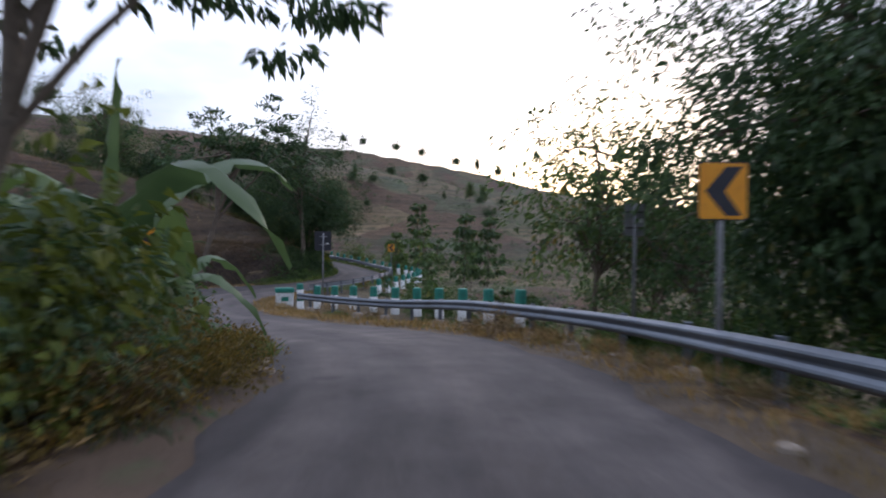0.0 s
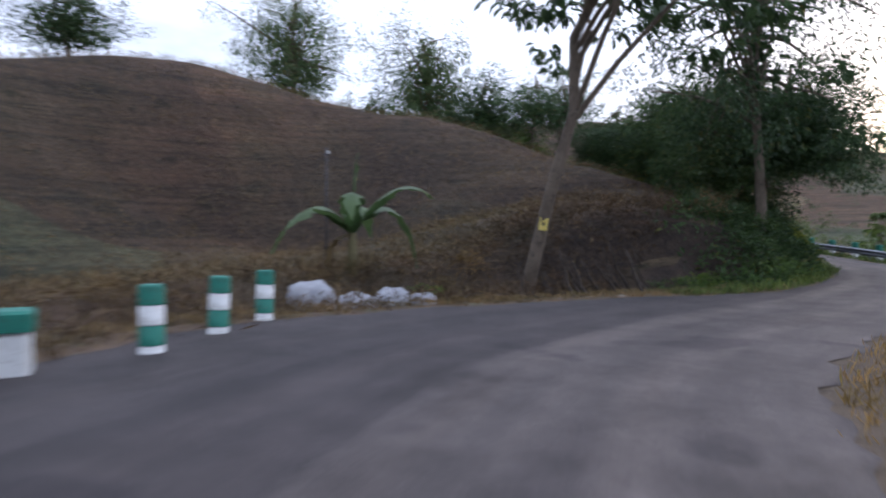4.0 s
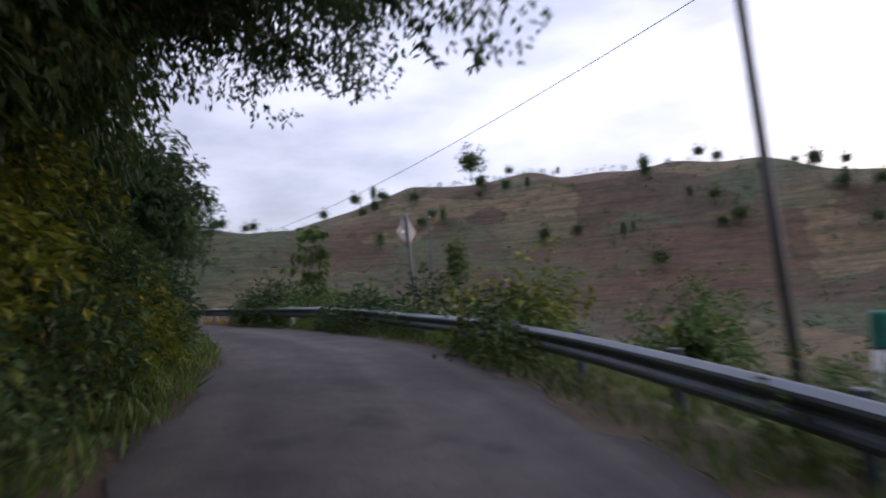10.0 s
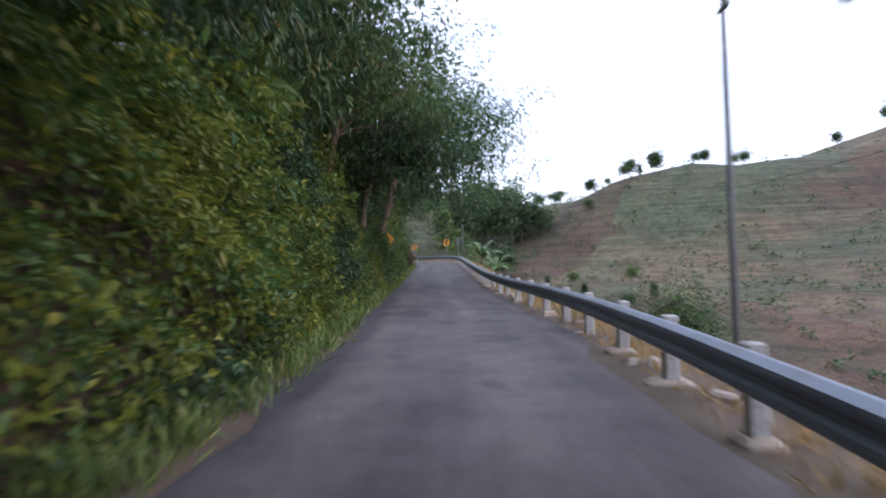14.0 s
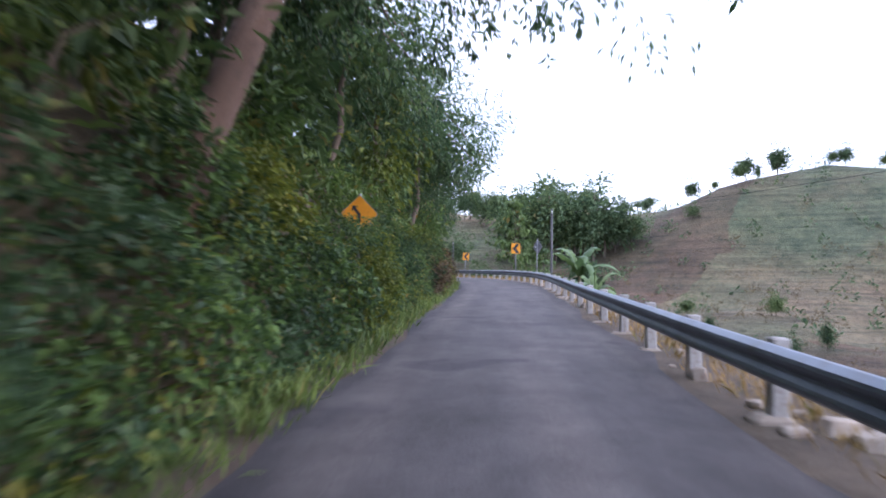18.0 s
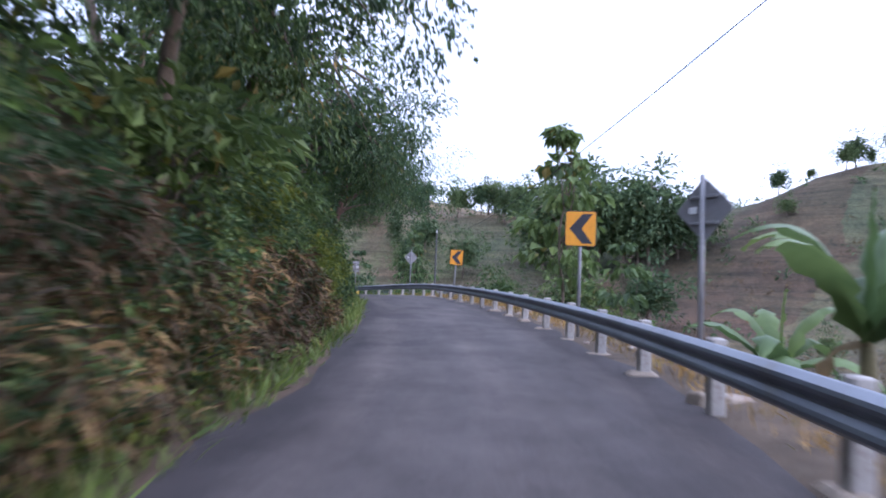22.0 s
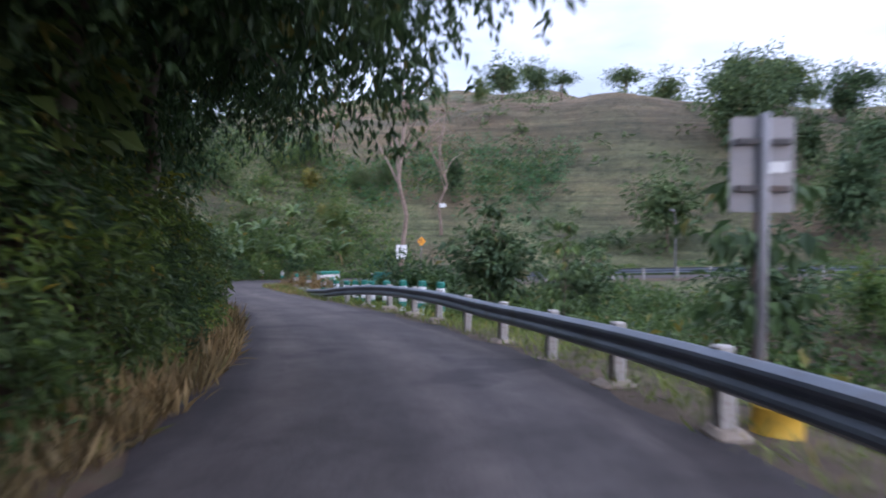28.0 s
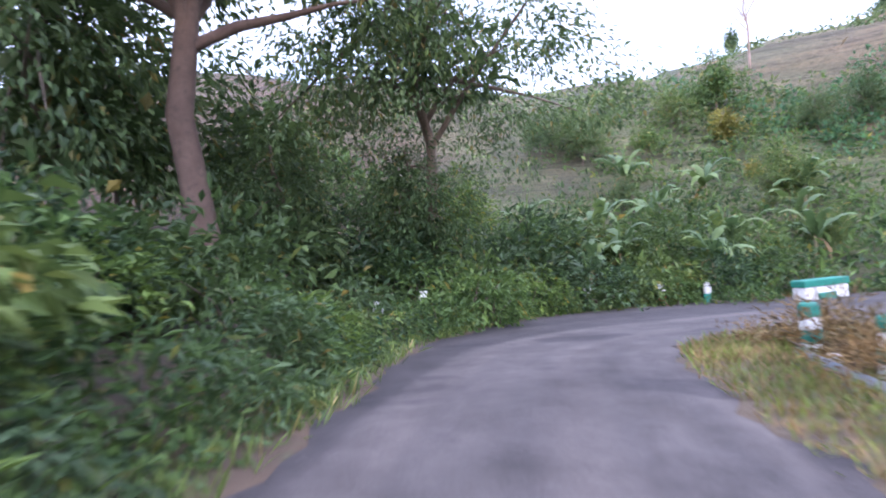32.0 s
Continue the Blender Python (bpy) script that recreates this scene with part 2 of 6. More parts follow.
def ground_material():
    m, nt, bsdf = material("hill_ground", 0.95)
    tc, at = nt.nodes.new("ShaderNodeTexCoord"), nt.nodes.new("ShaderNodeSeparateXYZ")
    nt.links.new(tc.outputs["Object"], at.inputs[0])

    def between(socket, lo, hi):
        n = nt.nodes.new("ShaderNodeMapRange")
        n.interpolation_type = "SMOOTHSTEP"
        n.inputs["From Min"].default_value, n.inputs["From Max"].default_value = lo, hi
        nt.links.new(socket, n.inputs["Value"])
        return n.outputs["Result"]

    dry = ramp(nt, noise_tex(nt, 0.35, 8, 0.65), [(0.3, (0.118, 0.088, 0.053)), (0.7, (0.245, 0.180, 0.104))])
    straw_top = ramp(nt, noise_tex(nt, 0.4, 8, 0.65), [(0.3, (0.150, 0.112, 0.066)), (0.7, (0.300, 0.226, 0.132))])
    crop = ramp(nt, noise_tex(nt, 0.5, 8, 0.65), [(0.3, (0.082, 0.102, 0.044)), (0.7, (0.190, 0.196, 0.092))])
    red = ramp(nt, noise_tex(nt, 0.30, 8, 0.65), [(0.3, (0.085, 0.050, 0.032)), (0.7, (0.165, 0.100, 0.062))])
    green = ramp(nt, noise_tex(nt, 0.5, 8, 0.65), [(0.3, (0.052, 0.072, 0.038)), (0.7, (0.125, 0.142, 0.076))])
    # plots of differing growth with wavering borders
    warp, place = nt.nodes.new("ShaderNodeTexNoise"), nt.nodes.new("ShaderNodeVectorMath")
    warp.inputs["Scale"].default_value, warp.inputs["Detail"].default_value = 0.03, 5.0
    place.operation = "MULTIPLY_ADD"
    place.inputs[1].default_value = (26, 26, 26)
    nt.links.new(tc.outputs["Object"], warp.inputs["Vector"])
    nt.links.new(warp.outputs["Color"], place.inputs[0])
    nt.links.new(tc.outputs["Object"], place.inputs[2])
    plots = nt.nodes.new("ShaderNodeTexVoronoi")
    plots.inputs["Scale"].default_value = 0.026
    nt.links.new(place.outputs["Vector"], plots.inputs["Vector"])
    plot = nt.nodes.new("ShaderNodeSeparateColor")
    nt.links.new(plots.outputs["Color"], plot.inputs["Color"])
    col = mix(nt, ramp(nt, plot.outputs["Red"], [(0.40, (0, 0, 0)), (0.46, (1, 1, 1))]), dry, mix(nt, between(at.outputs["X"], -225, -185), straw_top, red))
    col = mix(nt, 0.9, col, ramp(nt, plot.outputs["Blue"], [(0.0, (0.74, 0.76, 0.78)), (1.0, (1.12, 1.10, 1.06))]), "MULTIPLY")
    share = mix(nt, 1.0, ramp(nt, noise_tex(nt, 0.022, 6, 0.6), [(0.42, (0, 0, 0)), (0.60, (1, 1, 1))]), ramp(nt, plot.outputs["Green"], [(0.25, (0.25, 0.25, 0.25)), (0.60, (1, 1, 1))]), "MULTIPLY")
    col = mix(nt, share, col, green)
    # planted slopes in the west, green up to their dry tops
    lush = ramp(nt, noise_tex(nt, 0.06, 6, 0.6), [(0.37, (0, 0, 0)), (0.50, (1, 1, 1))])
    west = mix(nt, between(at.outputs["X"], -140, -172), (0, 0, 0), lush)
    west = mix(nt, between(at.outputs["Y"], 100, 70), (0, 0, 0), west)
    low = mix(nt, between(at.outputs["Z"], 20, 9), (0, 0, 0), west)
    col = mix(nt, low, col, crop)
    # contour paths and field terraces
    lines = noise_tex(nt, 1.0, 4, 0.6, "Object", (0.035, 0.035, 0.9))
    lined = ramp(nt, lines, [(0.40, (0.66, 0.67, 0.64)), (0.52, (1, 1, 1)), (0.66, (1.12, 1.06, 1.0))])
    col = mix(nt, 0.85, col, lined, "MULTIPLY")
    fine = noise_tex(nt, 1.0, 3, 0.55, "Object", (0.09, 0.09, 3.2))
    col = mix(nt, 0.8, col, ramp(nt, fine, [(0.36, (0.60, 0.62, 0.58)), (0.47, (1, 1, 1)), (0.64, (1.10, 1.06, 1.02))]), "MULTIPLY")
    clumps = ramp(nt, noise_tex(nt, 0.16, 9, 0.75), [(0.54, (1, 1, 1)), (0.68, (0.46, 0.56, 0.44))])
    col = mix(nt, 1.0, col, clumps, "MULTIPLY")
    tufts = ramp(nt, noise_tex(nt, 0.75, 4, 0.6), [(0.60, (1, 1, 1)), (0.67, (0.42, 0.50, 0.38))])
    col = mix(nt, 0.9, col, tufts, "MULTIPLY")
    # bare dark earth on cut banks
    geo, parts = nt.nodes.new("ShaderNodeNewGeometry"), nt.nodes.new("ShaderNodeSeparateXYZ")
    nt.links.new(geo.outputs["True Normal"], parts.inputs[0])
    steep = ramp(nt, parts.outputs["Z"], [(0.66, (1, 1, 1)), (0.92, (0, 0, 0))])
    steep = mix(nt, between(at.outputs["X"], -44, -30), (0, 0, 0), steep)
    soil = ramp(nt, noise_tex(nt, 2.2, 8, 0.7), [(0.3, (0.036, 0.026, 0.020)), (0.7, (0.095, 0.066, 0.048))])
    col = mix(nt, steep, col, soil)
    straw = ramp(nt, noise_tex(nt, 1.0, 7, 0.75, "Object", (2.2, 2.2, 7.0)), [(0.42, (0.66, 0.64, 0.62)), (0.6, (1.25, 1.2, 1.12))])
    col = mix(nt, 0.8, col, straw, "MULTIPLY")
    nt.links.new(col, bsdf.inputs["Base Color"])
    bump(nt, bsdf, noise_tex(nt, 2.4, 10, 0.75), 1.0, 0.45)
    return m


def asphalt_material():
    """Coarse worn asphalt: u runs across the road in metres, v along it."""
    m, nt, bsdf = material("worn_asphalt", 0.82)
    uv = nt.nodes.new("ShaderNodeUVMap")
    parts = nt.nodes.new("ShaderNodeSeparateXYZ")
    nt.links.new(uv.outputs[0], parts.inputs[0])
    base = ramp(nt, noise_tex(nt, 1.1, 8, 0.65), [(0.3, (0.058, 0.048, 0.045)), (0.7, (0.122, 0.103, 0.096))])
    streak = noise_tex(nt, 1.0, 5, 0.6, "UV", (1.1, 0.16, 1))
    col = mix(nt, 0.9, base, ramp(nt, streak, [(0.33, (0.60, 0.59, 0.62)), (0.55, (1, 1, 1)), (0.75, (1.2, 1.18, 1.16))]), "MULTIPLY")
    # paler wheel paths
    wave = nt.nodes.new("ShaderNodeMath")
    wave.operation = "SINE"
    scale = nt.nodes.new("ShaderNodeMath")
    scale.operation = "MULTIPLY_ADD"
    scale.inputs[1].default_value, scale.inputs[2].default_value = 4.1, 0.6
    nt.links.new(parts.outputs["X"], scale.inputs[0])
    nt.links.new(scale.outputs[0], wave.inputs[0])
    wheel = ramp(nt, wave.outputs[0], [(0.0, (0.88, 0.88, 0.90)), (1.0, (1.16, 1.14, 1.13))])
    col = mix(nt, 0.8, col, wheel, "MULTIPLY")
    tar = ramp(nt, noise_tex(nt, 0.55, 4, 0.5), [(0.61, (1, 1, 1)), (0.66, (0.50, 0.49, 0.53))])
    col = mix(nt, 1.0, col, tar, "MULTIPLY")
    # patched and polished stretches
    worn = ramp(nt, noise_tex(nt, 1.0, 6, 0.7, "UV", (0.55, 0.22, 1)), [(0.36, (0.74, 0.72, 0.70)), (0.5, (1, 1, 1)), (0.66, (1.16, 1.15, 1.14))])
    col = mix(nt, 1.0, col, worn, "MULTIPLY")
    side = nt.nodes.new("ShaderNodeMath")
    side.operation = "ABSOLUTE"
    nt.links.new(parts.outputs["X"], side.inputs[0])
    ragged = nt.nodes.new("ShaderNodeMath")
    ragged.operation = "MULTIPLY_ADD"
    ragged.inputs[1].default_value = 0.9
    nt.links.new(noise_tex(nt, 1.0, 5, 0.6, "UV", (1.0, 0.35, 1)), ragged.inputs[0])
    nt.links.new(side.outputs[0], ragged.inputs[2])
    rim = nt.nodes.new("ShaderNodeMapRange")
    rim.inputs["From Min"].default_value, rim.inputs["From Max"].default_value = 2.02, 2.22
    nt.links.new(ragged.outputs[0], rim.inputs["Value"])
    col = mix(nt, rim.outputs["Result"], col, mix(nt, 1.0, col, (0.55, 0.54, 0.57), "MULTIPLY"))
    stones = ramp(nt, noise_tex(nt, 45, 3, 0.6), [(0.35, (0.7, 0.7, 0.7)), (0.7, (1.3, 1.3, 1.3))])
    col = mix(nt, 0.6, col, stones, "MULTIPLY")
    nt.links.new(col, bsdf.inputs["Base Color"])
    bump(nt, bsdf, noise_tex(nt, 30, 6, 0.7), 0.5, 0.02)
    return m


GROUND, ASPHALT = ground_material(), asphalt_material()
VERGE_ORANGE = plain("orange_earth_verge", (0.060, 0.044, 0.029), (0.140, 0.100, 0.065), 1.6, 0.95, 0, 0.12, (0.13, 0.10, 0.07))
VERGE = plain("earth_verge", (0.062, 0.042, 0.028), (0.135, 0.088, 0.056), 0.8, 0.95, 0, 0.06, (0.07, 0.085, 0.035))


# ---- building helpers ----
def mesh(name, verts, faces, mat, smooth=False, uv=None):
    me = bpy.data.meshes.new(name)
    me.from_pydata(np.asarray(verts, dtype=float).tolist(), [], [tuple(map(int, f)) for f in faces])
    me.materials.append(mat)
    if smooth:
        me.polygons.foreach_set("use_smooth", [True] * len(me.polygons))
    if uv is not None:
        layer = me.uv_layers.new(name="UVMap")
        index = np.empty(len(me.loops), dtype=int)
        me.loops.foreach_get("vertex_index", index)
        layer.data.foreach_set("uv", np.asarray(uv, dtype=float)[index].ravel())
    me.update()
    return me


def piece(name, me, parent, label="", at=None):
    """A mesh as one part of a thing."""
    ob = new(name, me)
    ob.parent = parent
    if at is not None:
        ob.matrix_basis = at
    if label:
        tagged(ob, label)
    return ob


def thing(name, at, label, category, group=""):
    e = new(name)
    e.empty_display_size = 0.2
    e.matrix_basis = at
    return tagged(e, label, category, group)


def joined(*parts):
    verts, faces, base = [], [], 0
    for v, f in parts:
        verts.append(np.asarray(v, dtype=float))
        faces += [tuple(i + base for i in q) for q in f]
        base += len(v)
    return np.concatenate(verts), faces


def tube(path, radii, sides=8, cap=True):
    """A tapered tube along points."""
    path = np.asarray(path, dtype=float)
    verts, faces = [], []
    for i, (p, r) in enumerate(zip(path, radii)):
        d = Vector(path[min(i + 1, len(path) - 1)] - path[max(i - 1, 0)]).normalized()
        a = d.cross(Vector((0.3, 0.9, 0.2))).normalized()
        b = d.cross(a)
        for k in range(sides):
            t = 2 * math.pi * k / sides
            verts.append(Vector(p) + a * (r * math.cos(t)) + b * (r * math.sin(t)))
    for i in range(len(path) - 1):
        for k in range(sides):
            faces.append((i * sides + k, i * sides + (k + 1) % sides, (i + 1) * sides + (k + 1) % sides, (i + 1) * sides + k))
    if cap:
        faces.append(tuple(range(sides))[::-1])
        faces.append(tuple((len(path) - 1) * sides + k for k in range(sides)))
    return np.array([tuple(v) for v in verts]), faces


def block(w, d, h, bevel=0.015, taper=1.0, z0=0.0):
    """A box on z0 with chamfered top and upright edges."""
    def ring(sx, sy, z, b):
        x, y = sx / 2, sy / 2
        return [(x - b, -y, z), (x, -y + b, z), (x, y - b, z), (x - b, y, z), (-x + b, y, z), (-x, y - b, z), (-x, -y + b, z), (-x + b, -y, z)]
    v = ring(w, d, z0, bevel) + ring(w * taper, d * taper, z0 + h - bevel, bevel) + ring(w * taper - 2 * bevel, d * taper - 2 * bevel, z0 + h, bevel)
    f = [tuple(range(8))[::-1]]
    for r in (0, 8):
        f += [(r + k, r + (k + 1) % 8, r + 8 + (k + 1) % 8, r + 8 + k) for k in range(8)]
    f.append(tuple(range(16, 24)))
    return np.array(v), f


def lathe(rings, sides=14):
    """Rings of (radius, height) turned round the upright axis."""
    v, f = [], []
    for r, z in rings:
        v += [(r * math.cos(2 * math.pi * k / sides), r * math.sin(2 * math.pi * k / sides), z) for k in range(sides)]
    for i in range(len(rings) - 1):
        f += [(i * sides + k, i * sides + (k + 1) % sides, (i + 1) * sides + (k + 1) % sides, (i + 1) * sides + k) for k in range(sides)]
    f += [tuple(range(sides))[::-1], tuple((len(rings) - 1) * sides + k for k in range(sides))]
    return np.array(v), f


def slab(outline, thick):
    """A flat plate in the xz plane from an outline of (x, z); its face looks towards -y."""
    n = len(outline)
    v = [(x, -thick / 2, z) for x, z in outline] + [(x, thick / 2, z) for x, z in outline]
    f = [tuple(range(n)), tuple(range(n, 2 * n))[::-1]]
    f += [((k + 1) % n, k, n + k, n + (k + 1) % n) for k in range(n)]
    return np.array(v), f


# ---- the road's line ----
STATIONS = [-3, -1.5, 0, 1.2, 2.4, 3.4, 4.2, 5, 5.8, 6.6, 7.6, 8.4, 9.2, 10, 10.8, 11.8, 13, 15, 17.5, 20, 22.5, 24.5, 26.5, 27.7, 29, 30.5, 32, 33, 34, 35, 36, 37.5, 39, 41, 44]
CENTRE_EAST = [(0.4, -22.4, 0.65), (0.4, -11.2, 0.33), (0.4, 0.0, 0.0), (-0.4, 9.0, -0.41), (-4.0, 17.2, -1.19), (-8.3, 23.1, -1.67),
               (-10.7, 28.2, -1.92), (-11.8, 33.5, -2.04), (-11.1, 38.8, -2.11), (-9.5, 44.1, -2.13), (-7.9, 51.1, -2.06), (-7.7, 56.7, -1.89)]
CENTRE_NORTH = [(-9.8, 61.7, -1.58), (-12.7, 65.8, -1.21), (-16.7, 69.2, -0.82), (-22.5, 72.8, -0.43), (-30.6, 75.3, -0.08), (-44.4, 77.8, 0.35),
                (-61.1, 78.9, 0.79), (-78.4, 80.2, 1.61), (-96.6, 81.4, 2.48), (-110.7, 80.2, 3.02), (-123.3, 77.3, 3.34), (-130.0, 74.5, 3.29)]
CENTRE_WEST = [(-136.4, 69.7, 3.04), (-141.9, 62.6, 2.65), (-145.7, 55.0, 2.41), (-148.1, 49.9, 2.30), (-151.2, 45.6, 2.08), (-156.5, 43.6, 1.78),
               (-163.0, 45.0, 1.66), (-170.0, 51.5, 1.85), (-174.0, 61.0, 2.4), (-175.5, 75.0, 3.0), (-175.0, 90.0, 3.2)]
BANK = [0, 0, 0, 0, 0, 0, 0, 1, 0.5, 1, 1.3, 2.6, 4, 3.4, 2.7, 2.2, 1.5, 0.4, -0.6, -1.1, -1.8, -1, -1.1, -1, 0.3, 1.6, 3, 2, 0, 0, 0, 0, 0, 0, 0]


def spline(points, steps=12):
    p = [np.array(q, dtype=float) for q in points]
    p = [2 * p[0] - p[1]] + p + [2 * p[-1] - p[-2]]
    out = []
    for i in range(1, len(p) - 2):
        for k in range(steps):
            t = k / steps
            a, b, c, d = p[i - 1:i + 3]
            out.append(0.5 * (2 * b + (c - a) * t + (2 * a - 5 * b + 4 * c - d) * t * t + (3 * b - a - 3 * c + d) * t ** 3))
    out.append(p[-2])
    return np.array(out)


STEPS = 14
LINE = spline(CENTRE_EAST + CENTRE_NORTH + CENTRE_WEST, STEPS)
LINE_STATION = np.interp(np.arange(len(LINE)) / STEPS, range(len(STATIONS)), STATIONS)
LINE_BANK = np.interp(LINE_STATION, STATIONS, BANK)
TANGENT = np.gradient(LINE, axis=0)
TANGENT /= np.linalg.norm(TANGENT[:, :2], axis=1)[:, None]
LINE_LENGTH = np.concatenate([[0], np.cumsum(np.linalg.norm(np.diff(LINE, axis=0), axis=1))])


def along(station, d=0.0, h=0.0):
    """The place d metres right of the road's middle and h above its surface, and the heading there (degrees)."""
    p = np.array([np.interp(station, LINE_STATION, LINE[:, k]) for k in range(3)])
    tx, ty = (np.interp(station, LINE_STATION, TANGENT[:, k]) for k in range(2))
    n = math.hypot(tx, ty)
    tx, ty = tx / n, ty / n
    tilt = math.tan(radians(np.interp(station, LINE_STATION, LINE_BANK)))
    near = max(-4.0, min(4.0, d))
    return np.array([p[0] + ty * d, p[1] - tx * d, p[2] + h - near * tilt]), math.degrees(math.atan2(-tx, ty))


def by_station(table):
    return [a for a, _ in table], [b for _, b in table]


LEFT_EDGE = by_station([(-3, 2.3), (0.8, 1.95), (1.4, 2.0), (2.3, 2.3), (2.8, 2.8), (3.1, 3.1), (3.6, 3.9), (4.3, 5.3), (4.9, 6.4), (5.4, 5.6), (6.2, 3.9), (6.7, 2.6), (7.0, 2.2), (7.6, 2.15), (8.4, 2.1), (9.2, 1.85), (13, 1.6),
                        (14.5, 1.9), (16, 2.1), (19, 1.9), (22, 2.0), (25, 2.1), (27.5, 2.2), (29, 2.05), (31, 2.1), (33, 1.9), (33.6, 2.4), (34.2, 3.6), (34.7, 4.9), (35.2, 5.3), (36, 4.8), (37, 3.2), (38.5, 2.4), (48, 2.2)])
RIGHT_EDGE = by_station([(-3, 2.1), (0.9, 2.0), (1.4, 2.05), (2.1, 1.7), (2.6, 1.25), (3.3, 1.45), (3.6, 1.7), (5.9, 1.7), (6.9, 1.95), (7.6, 2.3), (8.2, 2.2), (8.9, 2.0), (9.8, 1.75), (10.3, 1.9), (11.8, 1.95), (13, 1.6), (13.6, 1.3), (14.4, 1.55),
                         (16, 1.85), (19, 1.8), (20, 1.9), (22, 2.0), (23.3, 2.2), (25, 2.4), (26, 2.2), (28, 2.35), (29, 2.1), (31.5, 2.1), (33, 1.75), (34, 1.6), (36, 1.8), (48, 2.0)])
LEFT_RISE = by_station([(-3, 0.10), (2, 0.10), (3.2, 0.06), (4.2, 0.20), (5, 0.21), (6, 0.24), (7, 0.31), (8, 0.27), (10, 0.30), (11.5, 0.6), (13, 0.85), (20, 0.75), (26, 0.6), (29, 0.5), (31, 0.28), (33, 0.19), (35, 0.14), (40, 0.14), (48, 0.4)])
RIGHT_FALL = by_station([(-3, 0.35), (1, 0.30), (2.5, 0.14), (4, 0.10), (6, 0.10), (7.5, 0.22), (9, 0.45), (13, 0.7), (22, 0.6), (26, 0.45), (29, 0.3), (31, 0.16), (34, 0.12), (38, 0.12), (48, 0.4)])

LEFT_FOOT = by_station([(-3, 0), (4.6, 0), (5.4, 1.4), (6.0, 2.8), (6.3, 2.8), (7.2, 0), (48, 0)])

# ---- the ground ----
# hills: x, y, height, reach along x, reach along y
HILLS = [(-52, 40, 20, 15, 57), (-82, 307, 49, 151, 71), (-230, 271, 48, 109, 122), (-285, -60, 57, 107, 177), (-129, -32, 29, 45, 60), (-20, 56, -7, 45, 32), (151, 260, 26, 74, 92), (-256, 988, 175, 548, 230),
         (-592, 518, 71, 233, 182), (556, 526, 84, 245, 295), (-811, -226, 140, 226, 284), (153, -263, 56, 198, 128), (-185, 153, 12, 19, 46), (-208, 52, 5, 35, 105)]


def smoothstep(a, b, x):
    t = np.clip((x - a) / (b - a), 0, 1)
    return t * t * (3 - 2 * t)


def ripple(x, y):
    return (np.sin(x * 0.071 + 1.3) * np.cos(y * 0.083) + 0.5 * np.sin(x * 0.19 + y * 0.13) + 0.35 * np.sin(y * 0.31 - x * 0.11 + 2)
            + 0.6 * np.sin(x * 0.037 - y * 0.029 + 0.7))


def ground_height(x, y):
    x, y = np.atleast_1d(np.asarray(x, dtype=float)), np.atleast_1d(np.asarray(y, dtype=float))
    base = np.full(x.shape, -9.0)
    rise = np.zeros(x.shape)
    for hx, hy, hh, rx, ry in HILLS:
        rise = rise + hh * np.exp(-((x - hx) / rx) ** 2 - ((y - hy) / ry) ** 2)
    far = np.hypot(x + 75, y - 60)
    base = base + rise + ripple(x, y) * np.clip(far / 90, 0.25, 1.5)
    best, which = np.full(x.shape, 1e9), np.zeros(x.shape, dtype=int)
    for i in range(0, len(LINE), 2):
        dd = (x - LINE[i, 0]) ** 2 + (y - LINE[i, 1]) ** 2
        closer = dd < best
        best = np.where(closer, dd, best)
        which = np.where(closer, i, which)
    def beside(which, ends):
        """The height of the roadside as the given points of the line set it."""
        px, py, tx, ty = LINE[which, 0], LINE[which, 1], TANGENT[which, 0], TANGENT[which, 1]
        d = (x - px) * ty - (y - py) * tx
        if ends:
            d = np.where(np.sqrt(best) > np.abs(d) + 3, np.sign(d) * np.sqrt(best), d)
        st = LINE_STATION[which]
        road = LINE[which, 2] - np.clip(d, -4, 4) * np.tan(np.radians(LINE_BANK[which]))
        wl, wr = np.interp(st, *LEFT_EDGE), np.interp(st, *RIGHT_EDGE)
        over_l, over_r = np.maximum(-d - wl - 0.9 - np.interp(st, *LEFT_FOOT), 0), np.maximum(d - wr - 1.3, 0)
        steep = np.interp(st, *LEFT_RISE)
        step = 1.9 * smoothstep(0, 2.2, over_l) * smoothstep(0.15, 0.34, steep)
        h = road - 0.10 + over_l * steep + step - over_r * np.interp(st, *RIGHT_FALL)
        return h + 0.12 * ripple(x * 5, y * 5) * np.clip((over_l + over_r) / 3, 0, 1)

    near, reach = beside(which, True), np.sqrt(best)
    away = (reach > 9) & (reach < 46)
    if away.any():
        total, weight = np.zeros(x.shape), np.zeros(x.shape)
        for i in range(0, len(LINE), 8):
            r = np.hypot(x - LINE[i, 0], y - LINE[i, 1])
            if (r < 58).any():
                share = np.exp(-np.clip(r - reach, 0, 40) / 4.0)
                total, weight = total + share * beside(np.full(x.shape, i), False), weight + share
        blend = smoothstep(9, 20, reach)
        near = np.where(away, near * (1 - blend) + total / np.maximum(weight, 1e-9) * blend, near)
    w = smoothstep(5, 42, np.sqrt(best))
    return near * (1 - w) + base * w


def ground_z(x, y):
    return float(ground_height([x], [y])[0])


